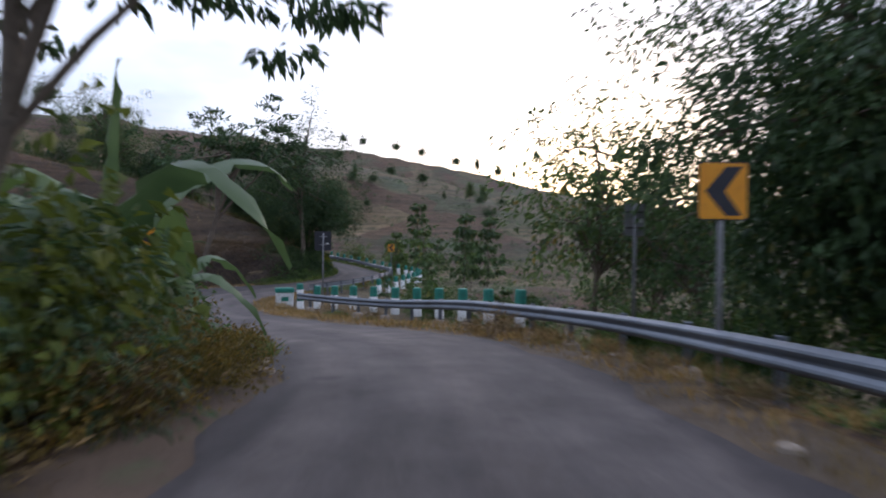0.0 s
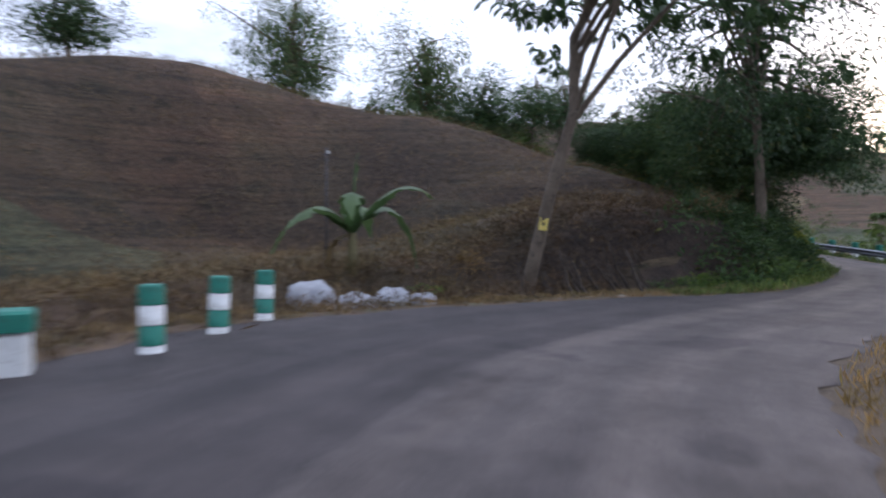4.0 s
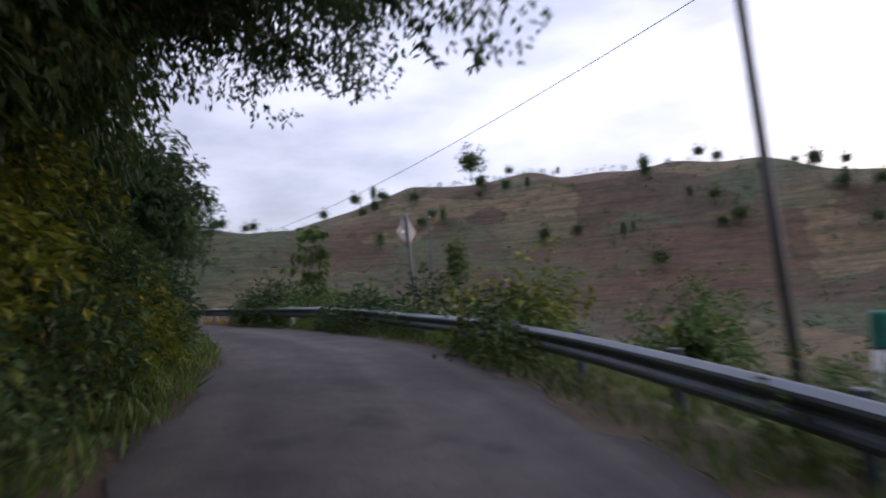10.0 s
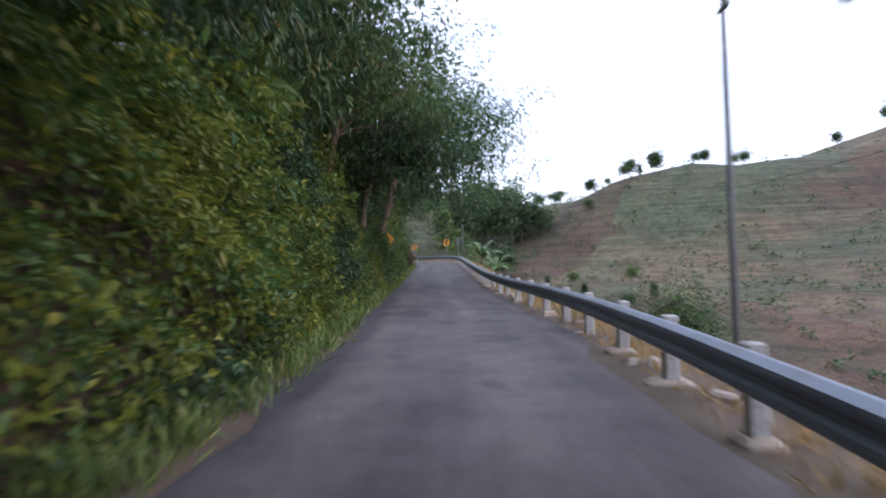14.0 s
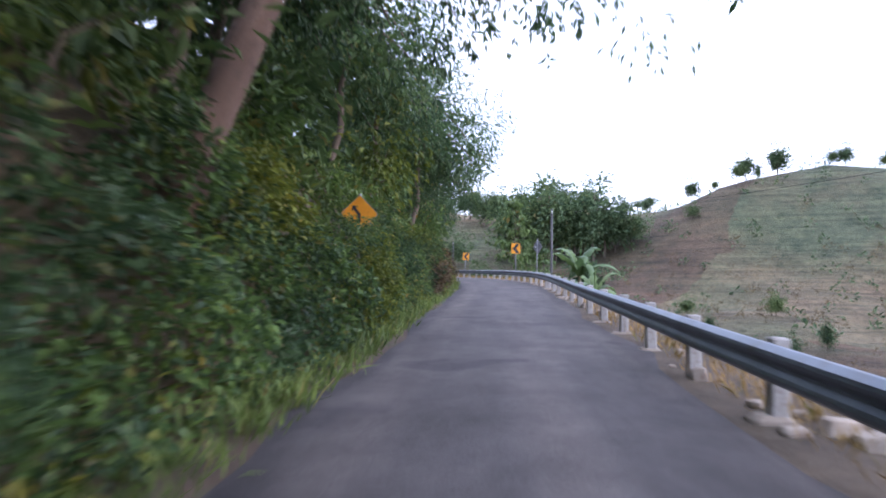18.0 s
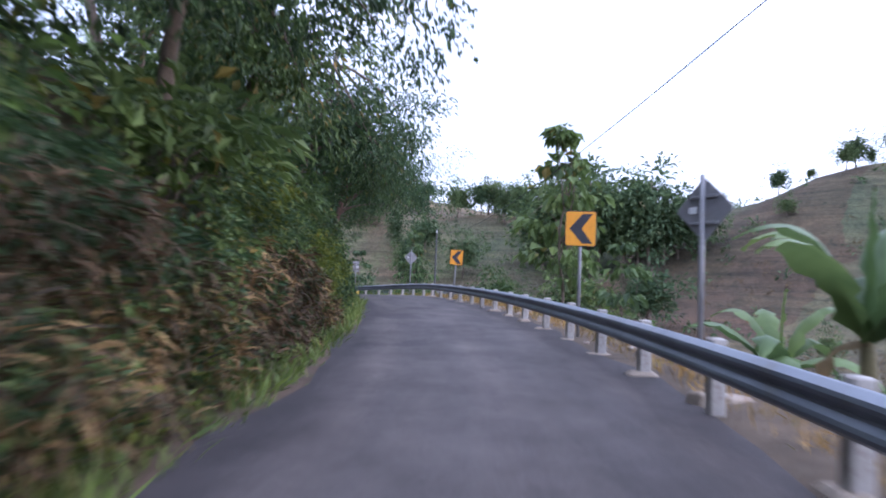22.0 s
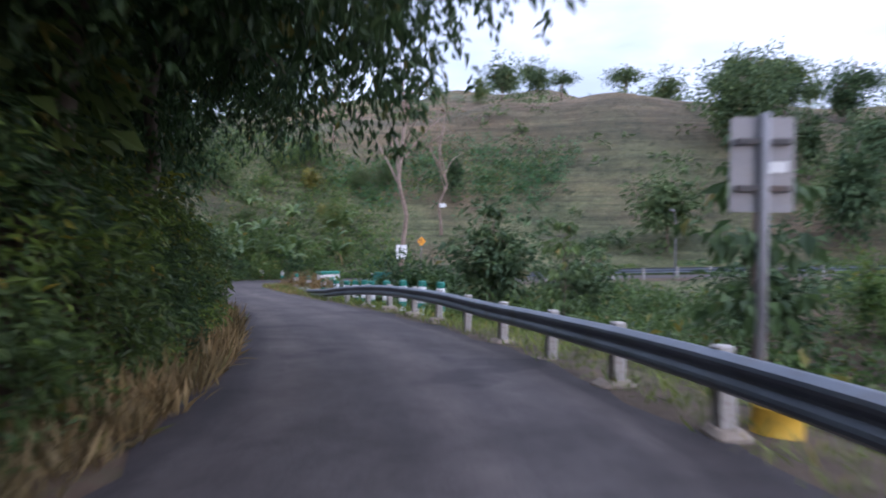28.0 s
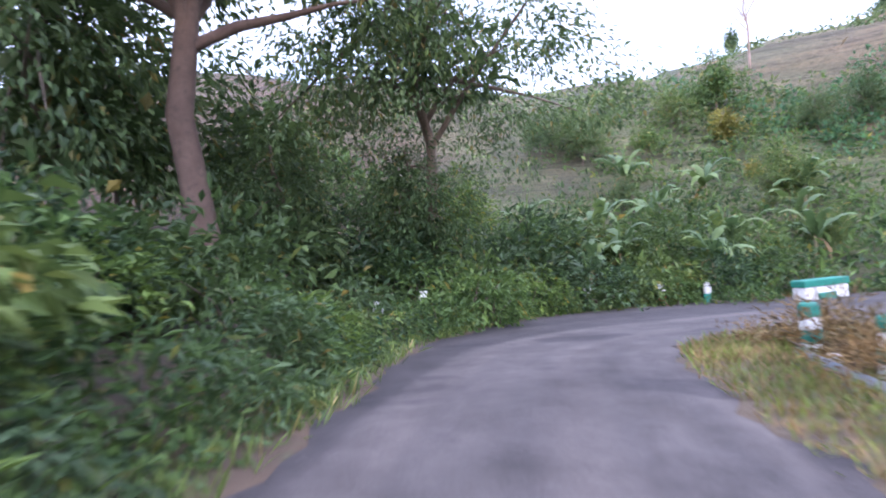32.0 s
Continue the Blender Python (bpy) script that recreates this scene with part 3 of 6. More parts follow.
def build_ground():
    def lines(lo, hi, step, ends):
        core = np.arange(lo, hi + 0.01, step)
        out = [hi]
        gap = step
        while out[-1] < ends[1]:
            gap *= 1.22
            out.append(out[-1] + min(gap, 160))
        back = [lo]
        gap = step
        while back[-1] > ends[0]:
            gap *= 1.22
            back.append(back[-1] - min(gap, 160))
        return np.concatenate([back[:0:-1], core, out[1:]])
    xs, ys = lines(-182, 14, 0.8, (-3200, 3200)), lines(-14, 112, 0.8, (-3200, 3400))
    gx, gy = np.meshgrid(xs, ys)
    z = np.concatenate([ground_height(a, b) for a, b in zip(gx, gy)])
    verts = np.stack([gx.ravel(), gy.ravel(), z], 1)
    nx, ny = len(xs), len(ys)
    i, j = np.meshgrid(np.arange(nx - 1), np.arange(ny - 1))
    a = (j * nx + i).ravel()
    faces = np.stack([a, a + 1, a + nx + 1, a + nx], 1)
    tagged(new("ground", mesh("ground", verts, faces, GROUND, True)), "rolling hillsides of dry brown and green grass with contour paths", "ground", kind="structure")


build_ground()


def strip(name, d_of, mat, label, category, z_of=lambda k, m: 0.0, cols=9, kind="structure"):
    """A ribbon along the road between two offsets that d_of gives for each station."""
    verts, uv, faces = [], [], []
    for i in range(len(LINE)):
        a, b = d_of(LINE_STATION[i], i)
        for k in range(cols):
            m = a + (b - a) * k / (cols - 1)
            p, _ = along(LINE_STATION[i], m, z_of(k, m))
            verts.append(p)
            uv.append((m, LINE_LENGTH[i]))
    for i in range(len(LINE) - 1):
        for k in range(cols - 1):
            q = i * cols + k
            faces.append((q, q + 1, q + cols + 1, q + cols))
    return tagged(new(name, mesh(name, verts, faces, mat, True, uv)), label, category, kind=kind)


def edge_wobble(i, seed):
    return 0.10 * math.sin(i * 0.9 + seed) + 0.07 * math.sin(i * 2.3 + seed * 2) + 0.05 * math.sin(i * 5.1 + seed)


strip("road", lambda s, i: (-np.interp(s, *LEFT_EDGE) - edge_wobble(i, 1), np.interp(s, *RIGHT_EDGE) + edge_wobble(i, 4)), ASPHALT,
      "narrow worn grey asphalt road with darker patches", "road", lambda k, m: 0.02 - 0.012 * (abs(k - 4) / 4) ** 2)
strip("verge", lambda s, i: (-np.interp(s, *LEFT_EDGE) - 1.5, -np.interp(s, *LEFT_EDGE) + 0.5), VERGE,
      "brown earth verge with leaf litter", "verge", lambda k, m: (-0.18, -0.05, 0.0, 0.0, -0.03)[k], 5)
strip("verge", lambda s, i: (np.interp(s, *RIGHT_EDGE) - 0.5, np.interp(s, *RIGHT_EDGE) + 1.6), VERGE_ORANGE,
      "brown earth verge under the guard rail", "verge", lambda k, m: (-0.03, 0.0, 0.0, -0.05, -0.2)[k], 5)


# ---- guard rails ----
def beam_profile():
    """A W-beam's section: (towards the road, height)."""
    front = [(0.0, 0.0), (0.015, 0.005), (0.075, 0.045), (0.085, 0.075), (0.075, 0.105), (0.045, 0.145), (0.045, 0.17), (0.075, 0.21), (0.085, 0.24), (0.075, 0.27), (0.015, 0.31), (0.0, 0.315)]
    return front + [(a - 0.012, h) for a, h in front[::-1]]


def beam_mesh(points, name="rail_beam"):
    """A length of beam along points given at its lower edge; the first points' left side faces the road."""
    prof = beam_profile()
    pts = np.array(points)
    d = np.gradient(pts, axis=0)
    d /= np.linalg.norm(d[:, :2], axis=1)[:, None]
    verts, faces, n = [], [], len(prof)
    for p, t in zip(pts, d):
        verts += [(p[0] - t[1] * a, p[1] + t[0] * a, p[2] + h) for a, h in prof]
    for i in range(len(pts) - 1):
        faces += [(i * n + k, i * n + (k + 1) % n, (i + 1) * n + (k + 1) % n, (i + 1) * n + k) for k in range(n)]
    faces += [tuple(range(n)), tuple((len(pts) - 1) * n + k for k in range(n))[::-1]]
    return mesh(name, verts, faces, STEEL)


POST_STEEL = mesh("steel_post", *joined(block(0.12, 0.05, 1.25, 0.006), block(0.03, 0.12, 1.25, 0.004)), STEEL)
POST_CONCRETE = mesh("concrete_post", *block(0.15, 0.15, 1.35, 0.015, 0.95), CONCRETE)
FOOTING = mesh("footing", *block(0.38, 0.34, 0.22, 0.04, 0.84), RUBBLE)


def resample(points, step):
    p = np.array(points, dtype=float)
    s = np.concatenate([[0], np.cumsum(np.linalg.norm(np.diff(p, axis=0), axis=1))])
    k = max(2, int(round(s[-1] / step)) + 1)
    g = np.linspace(0, s[-1], k)
    return np.stack([np.interp(g, s, p[:, j]) for j in range(3)], 1)


def guard_rail(points, label, post, footings, top=0.68):
    """points: the road-level line of the rail. Beams of 4 m and a post every 2 m."""
    rng = random.Random(len(points))
    fine = resample(points, 0.5)
    first = fine[0]
    rail = thing("guard_rail", Matrix.Translation(first), label, "guard rail")
    local = fine - first
    for i in range(0, len(local) - 1, 8):
        seg = local[i:i + 9]
        if len(seg) < 2:
            break
        seg = seg + np.array([0, 0, top - 0.315])
        piece("rail_beam", beam_mesh(seg), rail)
    for i in range(1, len(local), 4):
        t = local[min(i + 1, len(local) - 1)] - local[i - 1]
        turn = math.degrees(math.atan2(-t[0], t[1]))
        out = np.array([t[1], -t[0], 0]) / np.hypot(t[0], t[1])
        p = local[i] + out * 0.11
        lean = rng.uniform(-2.5, 2.5)
        height = 1.25 if post is POST_STEEL else 1.35
        stand = pose(p[0], p[1], p[2] + top + 0.03 - height, lean, rng.uniform(-2, 2), turn)
        support = piece("post", post, rail, at=stand)
        if footings and rng.random() < 0.8:
            q = local[i] + out * 0.08
            piece("footing", FOOTING, support, "crumbling earth-stained concrete footing", stand.inverted() @ pose(q[0], q[1], q[2] - 0.17 + rng.uniform(-0.04, 0.03), 0, 0, turn + rng.uniform(-8, 8)) @ Matrix.Diagonal((rng.uniform(0.8, 1.5), rng.uniform(0.8, 1.3), 1, 1)))
    return rail


RAIL_LINE = by_station([(5.5, 3.4), (6.2, 3.3), (7, 3.1), (7.6, 2.95), (8.2, 2.8), (8.7, 2.65), (9.2, 2.75), (11, 2.75), (12.3, 2.4), (13, 2.0), (14.4, 1.82), (16, 2.05), (19, 1.95), (21.5, 2.05), (24.9, 2.05), (27, 2.1), (28.5, 2.3), (29.2, 2.15), (31.1, 2.5), (32, 2.5), (32.5, 2.75), (32.9, 3.1), (34.1, 3.25)])


def rail_points(s0, s1):
    return [along(s, np.interp(s, *RAIL_LINE), 0.10 * float(smoothstep(29.6, 30.4, s)) - 0.11 * float(smoothstep(8.4, 9.2, s) * smoothstep(12.8, 11.8, s)) - 0.66 * float(smoothstep(30.8, 33.0, s)))[0] for s in np.arange(s0, s1, 0.08)]


def flat_rail(points):
    p = spline(points, 6)
    return p


guard_rail(flat_rail([(3.8, -16, 0.40), (3.8, -6, 0.10), (3.75, 0, -0.07), (3.65, 5, -0.27), (3.1, 10, -0.55), (1.95, 14.5, -0.85), (0.4, 18.7, -1.17), (-1.6, 22.3, -1.55), (-3.7, 25.0, -1.75), (-5.6, 27.2, -1.85), (-6.8, 28.6, -1.9)]),
           "galvanised steel guard rail on steel posts along the bend", POST_STEEL, True)
guard_rail(rail_points(5.6, 12.46), "galvanised steel guard rail on steel posts round the outside bend", POST_STEEL, False)
guard_rail(rail_points(12.4, 21.96), "galvanised steel guard rail on pale concrete posts", POST_CONCRETE, True)
guard_rail(rail_points(21.9, 29.66), "galvanised steel guard rail on pale concrete posts above the valley", POST_CONCRETE, True)
guard_rail(rail_points(29.6, 34.0), "galvanised steel guard rail ending before the bend", POST_CONCRETE, True)
guard_rail([along(s, 2.6)[0] for s in np.arange(37.2, 43.5, 0.1)], "pale guard rail along the road across the valley", POST_CONCRETE, False)


# ---- painted posts ----
def bollard_proto(name, bands, r, h, label, group):
    """A round concrete post with painted bands from the ground up."""
    b = thing(name, pose(0, 0, -300), label, "bollard", group)
    z, each = -0.25, h / len(bands)
    for i, paint in enumerate(bands):
        z1 = (i + 1) * each
        rings = [(r * 1.02, z), (r, z + 0.02), (r * 0.985, z1 - 0.004)]
        if i == len(bands) - 1:
            rings = rings[:-1] + [(r * 0.985, z1 - 0.05), (r * 0.93, z1 - 0.012), (r * 0.80, z1)]
        piece("green_band" if paint is PAINT_GREEN else "white_band" if paint is PAINT_WHITE else "red_band", mesh("band", *lathe(rings, 16), paint, True), b)
        z = z1
    return b


B2 = bollard_proto("bollard", [PAINT_WHITE, PAINT_GREEN], 0.17, 0.86, "round concrete post, white with a green top band", "posts along the bend")
B4 = bollard_proto("bollard", [PAINT_WHITE, PAINT_GREEN, PAINT_WHITE, PAINT_GREEN], 0.17, 1.12, "tall round concrete post banded green and white", "posts before the village bend")
B3 = bollard_proto("bollard", [PAINT_WHITE, PAINT_GREEN, PAINT_WHITE, PAINT_GREEN, PAINT_WHITE, PAINT_GREEN], 0.135, 1.08, "round concrete post with narrow green and white bands", "posts before the village bend")
BR = bollard_proto("bollard", [PAINT_RED, PAINT_WHITE], 0.13, 0.75, "short concrete post, white above a red foot", "posts round the far bend")
BW = bollard_proto("bollard", [PAINT_GREEN, PAINT_WHITE], 0.13, 0.75, "short concrete post, white with a green foot", "posts round the far bend")


def put(proto, x, y, z, turn=0.0, scale=1.0, rng=random.Random(5)):
    return copy_thing(proto, pose(x, y, z, rng.uniform(-2, 2), rng.uniform(-2, 2), turn) @ Matrix.Scale(scale, 4))


def row_of(proto, points, step, z_off):
    for p in resample(points, step):
        put(proto, p[0], p[1], p[2] + z_off)


row_of(B2, spline([(-6.2, 30.0, -1.85), (-4.4, 27.9, -1.66), (-2.2, 25.3, -1.5), (-0.5, 22.9, -1.32), (1.4, 19.5, -1.06), (2.3, 17.9, -0.94)], 6), 1.7, 0.0)
row_of(B2, spline([tuple(along(s, d)[0]) for s, d in ((6.6, 5.2), (7.0, 5.3), (7.6, 5.4), (8.2, 5.5), (8.7, 5.1), (9.3, 4.6), (9.8, 4.45), (10.3, 4.8), (10.9, 6.0))], 6), 1.68, -0.09)
row_of(B3, spline([(-146.6, 62.6, 2.35), (-147.7, 60.4, 2.25), (-148.9, 57.8, 2.05), (-150.0, 56.1, 1.95), (-151.1, 54.2, 1.78), (-152.1, 52.1, 1.70), (-152.4, 50.2, 1.75), (-152.9, 48.6, 1.8)], 6), 1.42, -0.08)
for x, y, z in ((-158.6, 43.6, 1.0), (-160.2, 45.2, 0.8), (-159.9, 47.3, 0.85)):
    put(B3, x, y, z)
for x, y in ((-160.1, 38.6), (-158.8, 38.0), (-156.3, 37.4), (-150.2, 39.1), (-148.6, 40.6)):
    put(BW if x != -158.8 else BR, x, y, ground_z(x, y) + 0.02)
for x, y, z in ((-17.7, 26.9, -2.0), (-17.0, 31.2, -2.1), (-17.6, 32.6, -2.1), (-18.2, 34.0, -2.1)):
    put(B4, x, y, z, scale=0.86)
put(B4, -7.0, 29.9, -2.0)


# ---- painted parapet blocks ----
def parapet(x, y, z, turn, w, d, h, label):
    p = thing("parapet_block", pose(x, y, z, 0, 0, turn), label, "parapet")
    piece("body", mesh("body", *block(w, d, h * 0.82, 0.03, 1.0, -0.2), PAINT_WHITE), p)
    piece("cap", mesh("cap", *block(w + 0.06, d + 0.06, h * 0.22, 0.03, 1.0, h * 0.62 - 0.0), PAINT_GREEN), p, "green painted cap")
    piece("stripe", mesh("stripe", *block(w * 0.42, d + 0.03, h * 0.22, 0.01, 1.0, h * 0.18), PAINT_GREEN), p, "green painted stripe")
    return p


parapet(-8.0, 30.7, -2.0, 20, 0.85, 0.45, 1.0, "white concrete parapet block with green stripe and cap")
parapet(-17.4, 29.2, -2.1, 62, 1.6, 0.4, 0.95, "low white parapet with a green cap beside the lay-by")
parapet(-162.7, 40.6, 1.5, 2, 1.9, 0.45, 0.95, "white painted parapet with a green cap behind the bend")
drum = thing("drum", pose(-137.1, 72.9, 2.9), "yellow painted drum beside a guard rail post", "drum")
piece("shell", mesh("shell", *lathe([(0.19, -0.2), (0.19, 0.15), (0.2, 0.16), (0.19, 0.17), (0.19, 0.40), (0.2, 0.41), (0.19, 0.42), (0.19, 0.62)], 16), DRUM_YELLOW, True), drum)
piece("lid", mesh("lid", *lathe([(0.195, 0.62), (0.195, 0.64), (0.16, 0.645)], 16), DRUM_YELLOW, True), drum)


# ---- signs ----
def rounded(w, h, r=0.04, n=4, cz=0.0):
    pts = []
    for cx, cy, a0 in ((w / 2 - r, h / 2 - r, 0), (-w / 2 + r, h / 2 - r, 90), (-w / 2 + r, -h / 2 + r, 180), (w / 2 - r, -h / 2 + r, 270)):
        pts += [(cx + r * math.cos(radians(a0 + 90 * k / n)), cz + cy + r * math.sin(radians(a0 + 90 * k / n))) for k in range(n + 1)]
    return pts[::-1]


def turned(outline):
    c = math.sqrt(0.5)
    return [((x - z) * c, (x + z) * c) for x, z in outline]


def chevron_outline(w, h, left=True):
    a, t = w * 0.36, h * 0.42
    s = -1 if left else 1
    pts = [(s * a, 0), (-s * a * 0.15, t), (-s * a * 1.05, t), (s * a * -0.08, 0), (-s * a * 1.05, -t), (-s * a * 0.15, -t)]
    return pts if not left else pts[::-1]


def sign_post(parent, length, cz, r=0.035, mat=None):
    piece("post", mesh("post", *lathe([(r, -length), (r, cz + 0.25), (r * 0.6, cz + 0.262)], 10), mat or STEEL_GREY, True), parent, at=pose(0, 0.045, 0))


def square_sign(x, y, z, turn, left=True, w=0.62, h=0.72, lean=0.0, label="orange-yellow chevron board with a black arrow on a steel post"):
    """A chevron board; z is the board's middle."""
    s = thing("chevron_sign", pose(x, y, z, 0, lean, turn), label, "road sign", "chevron boards")
    board = piece("board", mesh("board", *slab(rounded(w, h), 0.012), SIGN_BLACK), s, "black sign plate edge")
    piece("face", mesh("face", *slab(rounded(w - 0.03, h - 0.03), 0.004), SIGN_YELLOW), board, "orange-yellow reflective face", pose(0, -0.009, 0))
    piece("arrow", mesh("arrow", *slab(chevron_outline(w, h, left), 0.004), SIGN_BLACK), board, "black chevron arrow", pose(0, -0.014, 0))
    for cz in (-0.18, 0.18):
        piece("bracket", mesh("bracket", *block(0.34, 0.03, 0.035, 0.004, 1.0, cz), STEEL_GREY), s, at=pose(0, 0.02, 0))
    sign_post(s, 2.9, 0.1)
    return s


def diamond_sign(x, y, z, turn, side=0.62, lean=0.0, label="orange-yellow diamond warning sign on a steel post", white_mark=False):
    s = thing("warning_sign", pose(x, y, z, 0, lean, turn), label, "road sign", "diamond warning signs")
    board = piece("board", mesh("board", *slab(turned(rounded(side, side, 0.05)), 0.012), STEEL_GREY), s, "bare grey metal back")
    piece("face", mesh("face", *slab(turned(rounded(side - 0.03, side - 0.03, 0.05)), 0.004), SIGN_YELLOW), board, "orange-yellow reflective face", pose(0, -0.009, 0))
    bend = [(-0.035, -0.2), (-0.035, -0.02), (-0.13, 0.09), (-0.17, 0.05), (-0.16, 0.19), (-0.03, 0.17), (-0.08, 0.13), (0.035, 0.0), (0.035, -0.2)]
    piece("arrow", mesh("arrow", *slab(bend, 0.004), SIGN_BLACK), board, "black bent arrow", pose(0, -0.014, 0))
    for cz in (-0.2, 0.15):
        piece("bracket", mesh("bracket", *block(0.42, 0.03, 0.035, 0.004, 1.0, cz), STEEL_GREY), s, at=pose(0, 0.02, 0))
    # a small white rectangle on the back of the board
    if white_mark:
        piece("sticker", mesh("sticker", *slab(rounded(0.13, 0.09, 0.01), 0.004), BOARD_WHITE), board, "small white rectangle", pose(0.17, 0.0115, 0.0))
    sign_post(s, 2.8, 0.2)
    return s


def panel_sign(x, y, z, turn):
    s = thing("road_sign", pose(x, y, z, 0, 0, turn), "grey metal back of a tall rectangular sign on a steel post", "road sign")
    for cx in (-0.13, 0.13):
        piece("panel", mesh("panel", *slab(rounded(0.245, 0.77, 0.025), 0.014), STEEL_GREY), s, at=pose(cx, 0, 0))
    for cz in (-0.22, 0.16):
        piece("bracket", mesh("bracket", *block(0.43, 0.04, 0.05, 0.006, 1.0, cz), POLE_DARK), s, "dark cross bar", pose(0, 0.03, 0))
    piece("sticker", mesh("sticker", *slab(rounded(0.14, 0.09, 0.01), 0.004), BOARD_WHITE), s, "small white rectangle", pose(-0.13, 0.0125, -0.02))
    sign_post(s, 2.8, 0.15, 0.04)
    return s


square_sign(3.45, 7.5, 2.0, 0, True)
square_sign(-6.47, 13.71, 1.47, 18, False, lean=22)
square_sign(-4.8, 56.3, 0.58, -4, True)
square_sign(-105.37, 83.4, 5.06, 84, True)
square_sign(-121.6, 80.5, 5.32, 96, True, lean=3)
diamond_sign(-28.95, 71.5, 3.05, 62, lean=6)
diamond_sign(-77.9, 76.85, 3.90, 90)
diamond_sign(-101.1, 84.25, 4.89, 212, label="grey back of a diamond warning sign on a steel post", white_mark=True)
diamond_sign(-130.35, 77.45, 5.70, 292, label="grey back of a diamond warning sign on a steel post", white_mark=True)
diamond_sign(-23.4, 76.45, 2.13, 282, label="pale back of a diamond warning sign on a leaning post", lean=4, white_mark=True)
back = square_sign(-5.4, 27.3, 1.25, 200, w=0.74, h=0.86, label="dark grey back of a chevron board on a steel post")
piece("sticker", mesh("sticker", *slab(rounded(0.13, 0.07, 0.01), 0.004), BOARD_WHITE), back, "small white rectangle", pose(-0.2, 0.0115, -0.12))
diamond_sign(-172.2, 41.8, 4.6, 150, 0.6)
panel_sign(-137.1, 72.75, 5.25, 303)
panel_sign(4.6, 14.6, 1.9, 188)


# ---- poles and cables ----
def pole(x, y, z0, z1, lean_x=0.0, lean_y=0.0, r=0.075, label="slender dark utility pole beside the road", arm=True, mat=None):
    p = thing("utility_pole", pose(x, y, z0), label, "utility pole", "utility poles")
    h = z1 - z0
    top = (h * math.tan(radians(lean_x)), h * math.tan(radians(lean_y)), h)
    piece("shaft", mesh("shaft", *tube([(0, 0, 0), (top[0] / 2, top[1] / 2, h / 2), top], [r, r * 0.85, r * 0.7], 10), mat or POLE_DARK, True), p)
    if arm:
        piece("bracket", mesh("bracket", *block(0.22, 0.03, 0.035, 0.005), POLE_DARK), p, at=pose(top[0], top[1], h - 0.25))
        piece("insulator", mesh("insulator", *lathe([(0.03, 0), (0.045, 0.03), (0.03, 0.06), (0.04, 0.09), (0.015, 0.12)], 8), BOARD_WHITE, True), p, "small pale insulator", pose(top[0] + 0.085, top[1], h - 0.215))
    return np.array([x + top[0], y + top[1], z1 - 0.15])


P1 = pole(-14.2, 72.9, -4.0, 3.7, -1.6, -1.0, 0.07, "slender dark utility pole leaning a little")
P2 = pole(-43.6, 80.45, -3.5, 4.5, 0, 0, 0.042)
P3 = pole(-92.9, 83.7, -2.0, 6.1, 0, 0, 0.07)
P4 = pole(-125.2, 79.3, 0.0, 7.0, 0, 0, 0.06)
P5 = pole(-38.0, 93.0, -9, 6.0, 0, 0, 0.08)

pole(-23.9, 41.7, -1.7, 2.3, 0, 0, 0.045, "thin grey post with a short bar on the scrub bank")


def cable(a, b, sag):
    a, b = np.array(a), np.array(b)
    pts = [a + (b - a) * t + np.array([0, 0, -4 * sag * t * (1 - t)]) for t in np.linspace(0, 1, 17)]
    tagged(new("cable", mesh("cable", *tube(pts, [0.0055] * 17, 5), CABLE)), "thin black overhead cable between poles", "cable", "overhead cables")


cable(P1, P2, 0.9)
cable(P5, P3, 1.6)
cable(P3, P4, 0.8)


# ---- plants ----
def unit(v):
    return v / np.maximum(np.linalg.norm(v, axis=1, keepdims=True), 1e-9)


def leaf_quads(pos, way, length, width, rng, fold=0.25):
    """A folded four-cornered leaf at each place, pointing along way."""
    n = len(pos)
    way = unit(way)
    side = unit(np.cross(way, rng.normal(size=(n, 3)) * 0.5 + np.array([0, 0, 1.0])))
    up = np.cross(side, way)
    ln = length * rng.uniform(0.65, 1.35, (n, 1))
    wd = width * rng.uniform(0.7, 1.3, (n, 1))
    mid = pos + way * ln * 0.48
    verts = np.stack([pos, mid + side * wd / 2 + up * wd * fold, pos + way * ln - up * ln * 0.12, mid - side * wd / 2 + up * wd * fold], 1)
    return verts.reshape(-1, 3), np.arange(4 * n).reshape(-1, 4).tolist()


def crown(rng, size, clumps, per, length, width, droop=0.4, spread=0.16, floor=-1.0, shell=0.45, lumps=0.28):
    """Leaf clumps through an uneven ellipsoid of half-axes size; floor cuts it below."""
    way = unit(rng.normal(size=(clumps * 2, 3)))
    way = way[way[:, 2] > floor][:clumps]
    bumps = 1 + lumps * np.sin(way[:, 0] * 5.1 + 1) * np.sin(way[:, 1] * 4.3 + 2) + lumps * 0.8 * np.sin(way[:, 2] * 6 + way[:, 0] * 7)
    r = (shell + (1 - shell) * rng.random(len(way)) ** 0.6) * bumps
    at = way * r[:, None]
    who = rng.integers(0, len(at), len(at) * per)
    off = np.clip(rng.normal(size=(len(who), 3)), -1.35, 1.35) * spread * np.array([1.1, 1.1, 0.7])
    pos = (at[who] + off) * np.array(size)
    out = unit(off * np.array(size) + at[who] * 0.4) + rng.normal(size=(len(who), 3)) * 0.45
    out[:, 2] -= droop
    return leaf_quads(pos, out, length, width, rng), at * np.array(size)


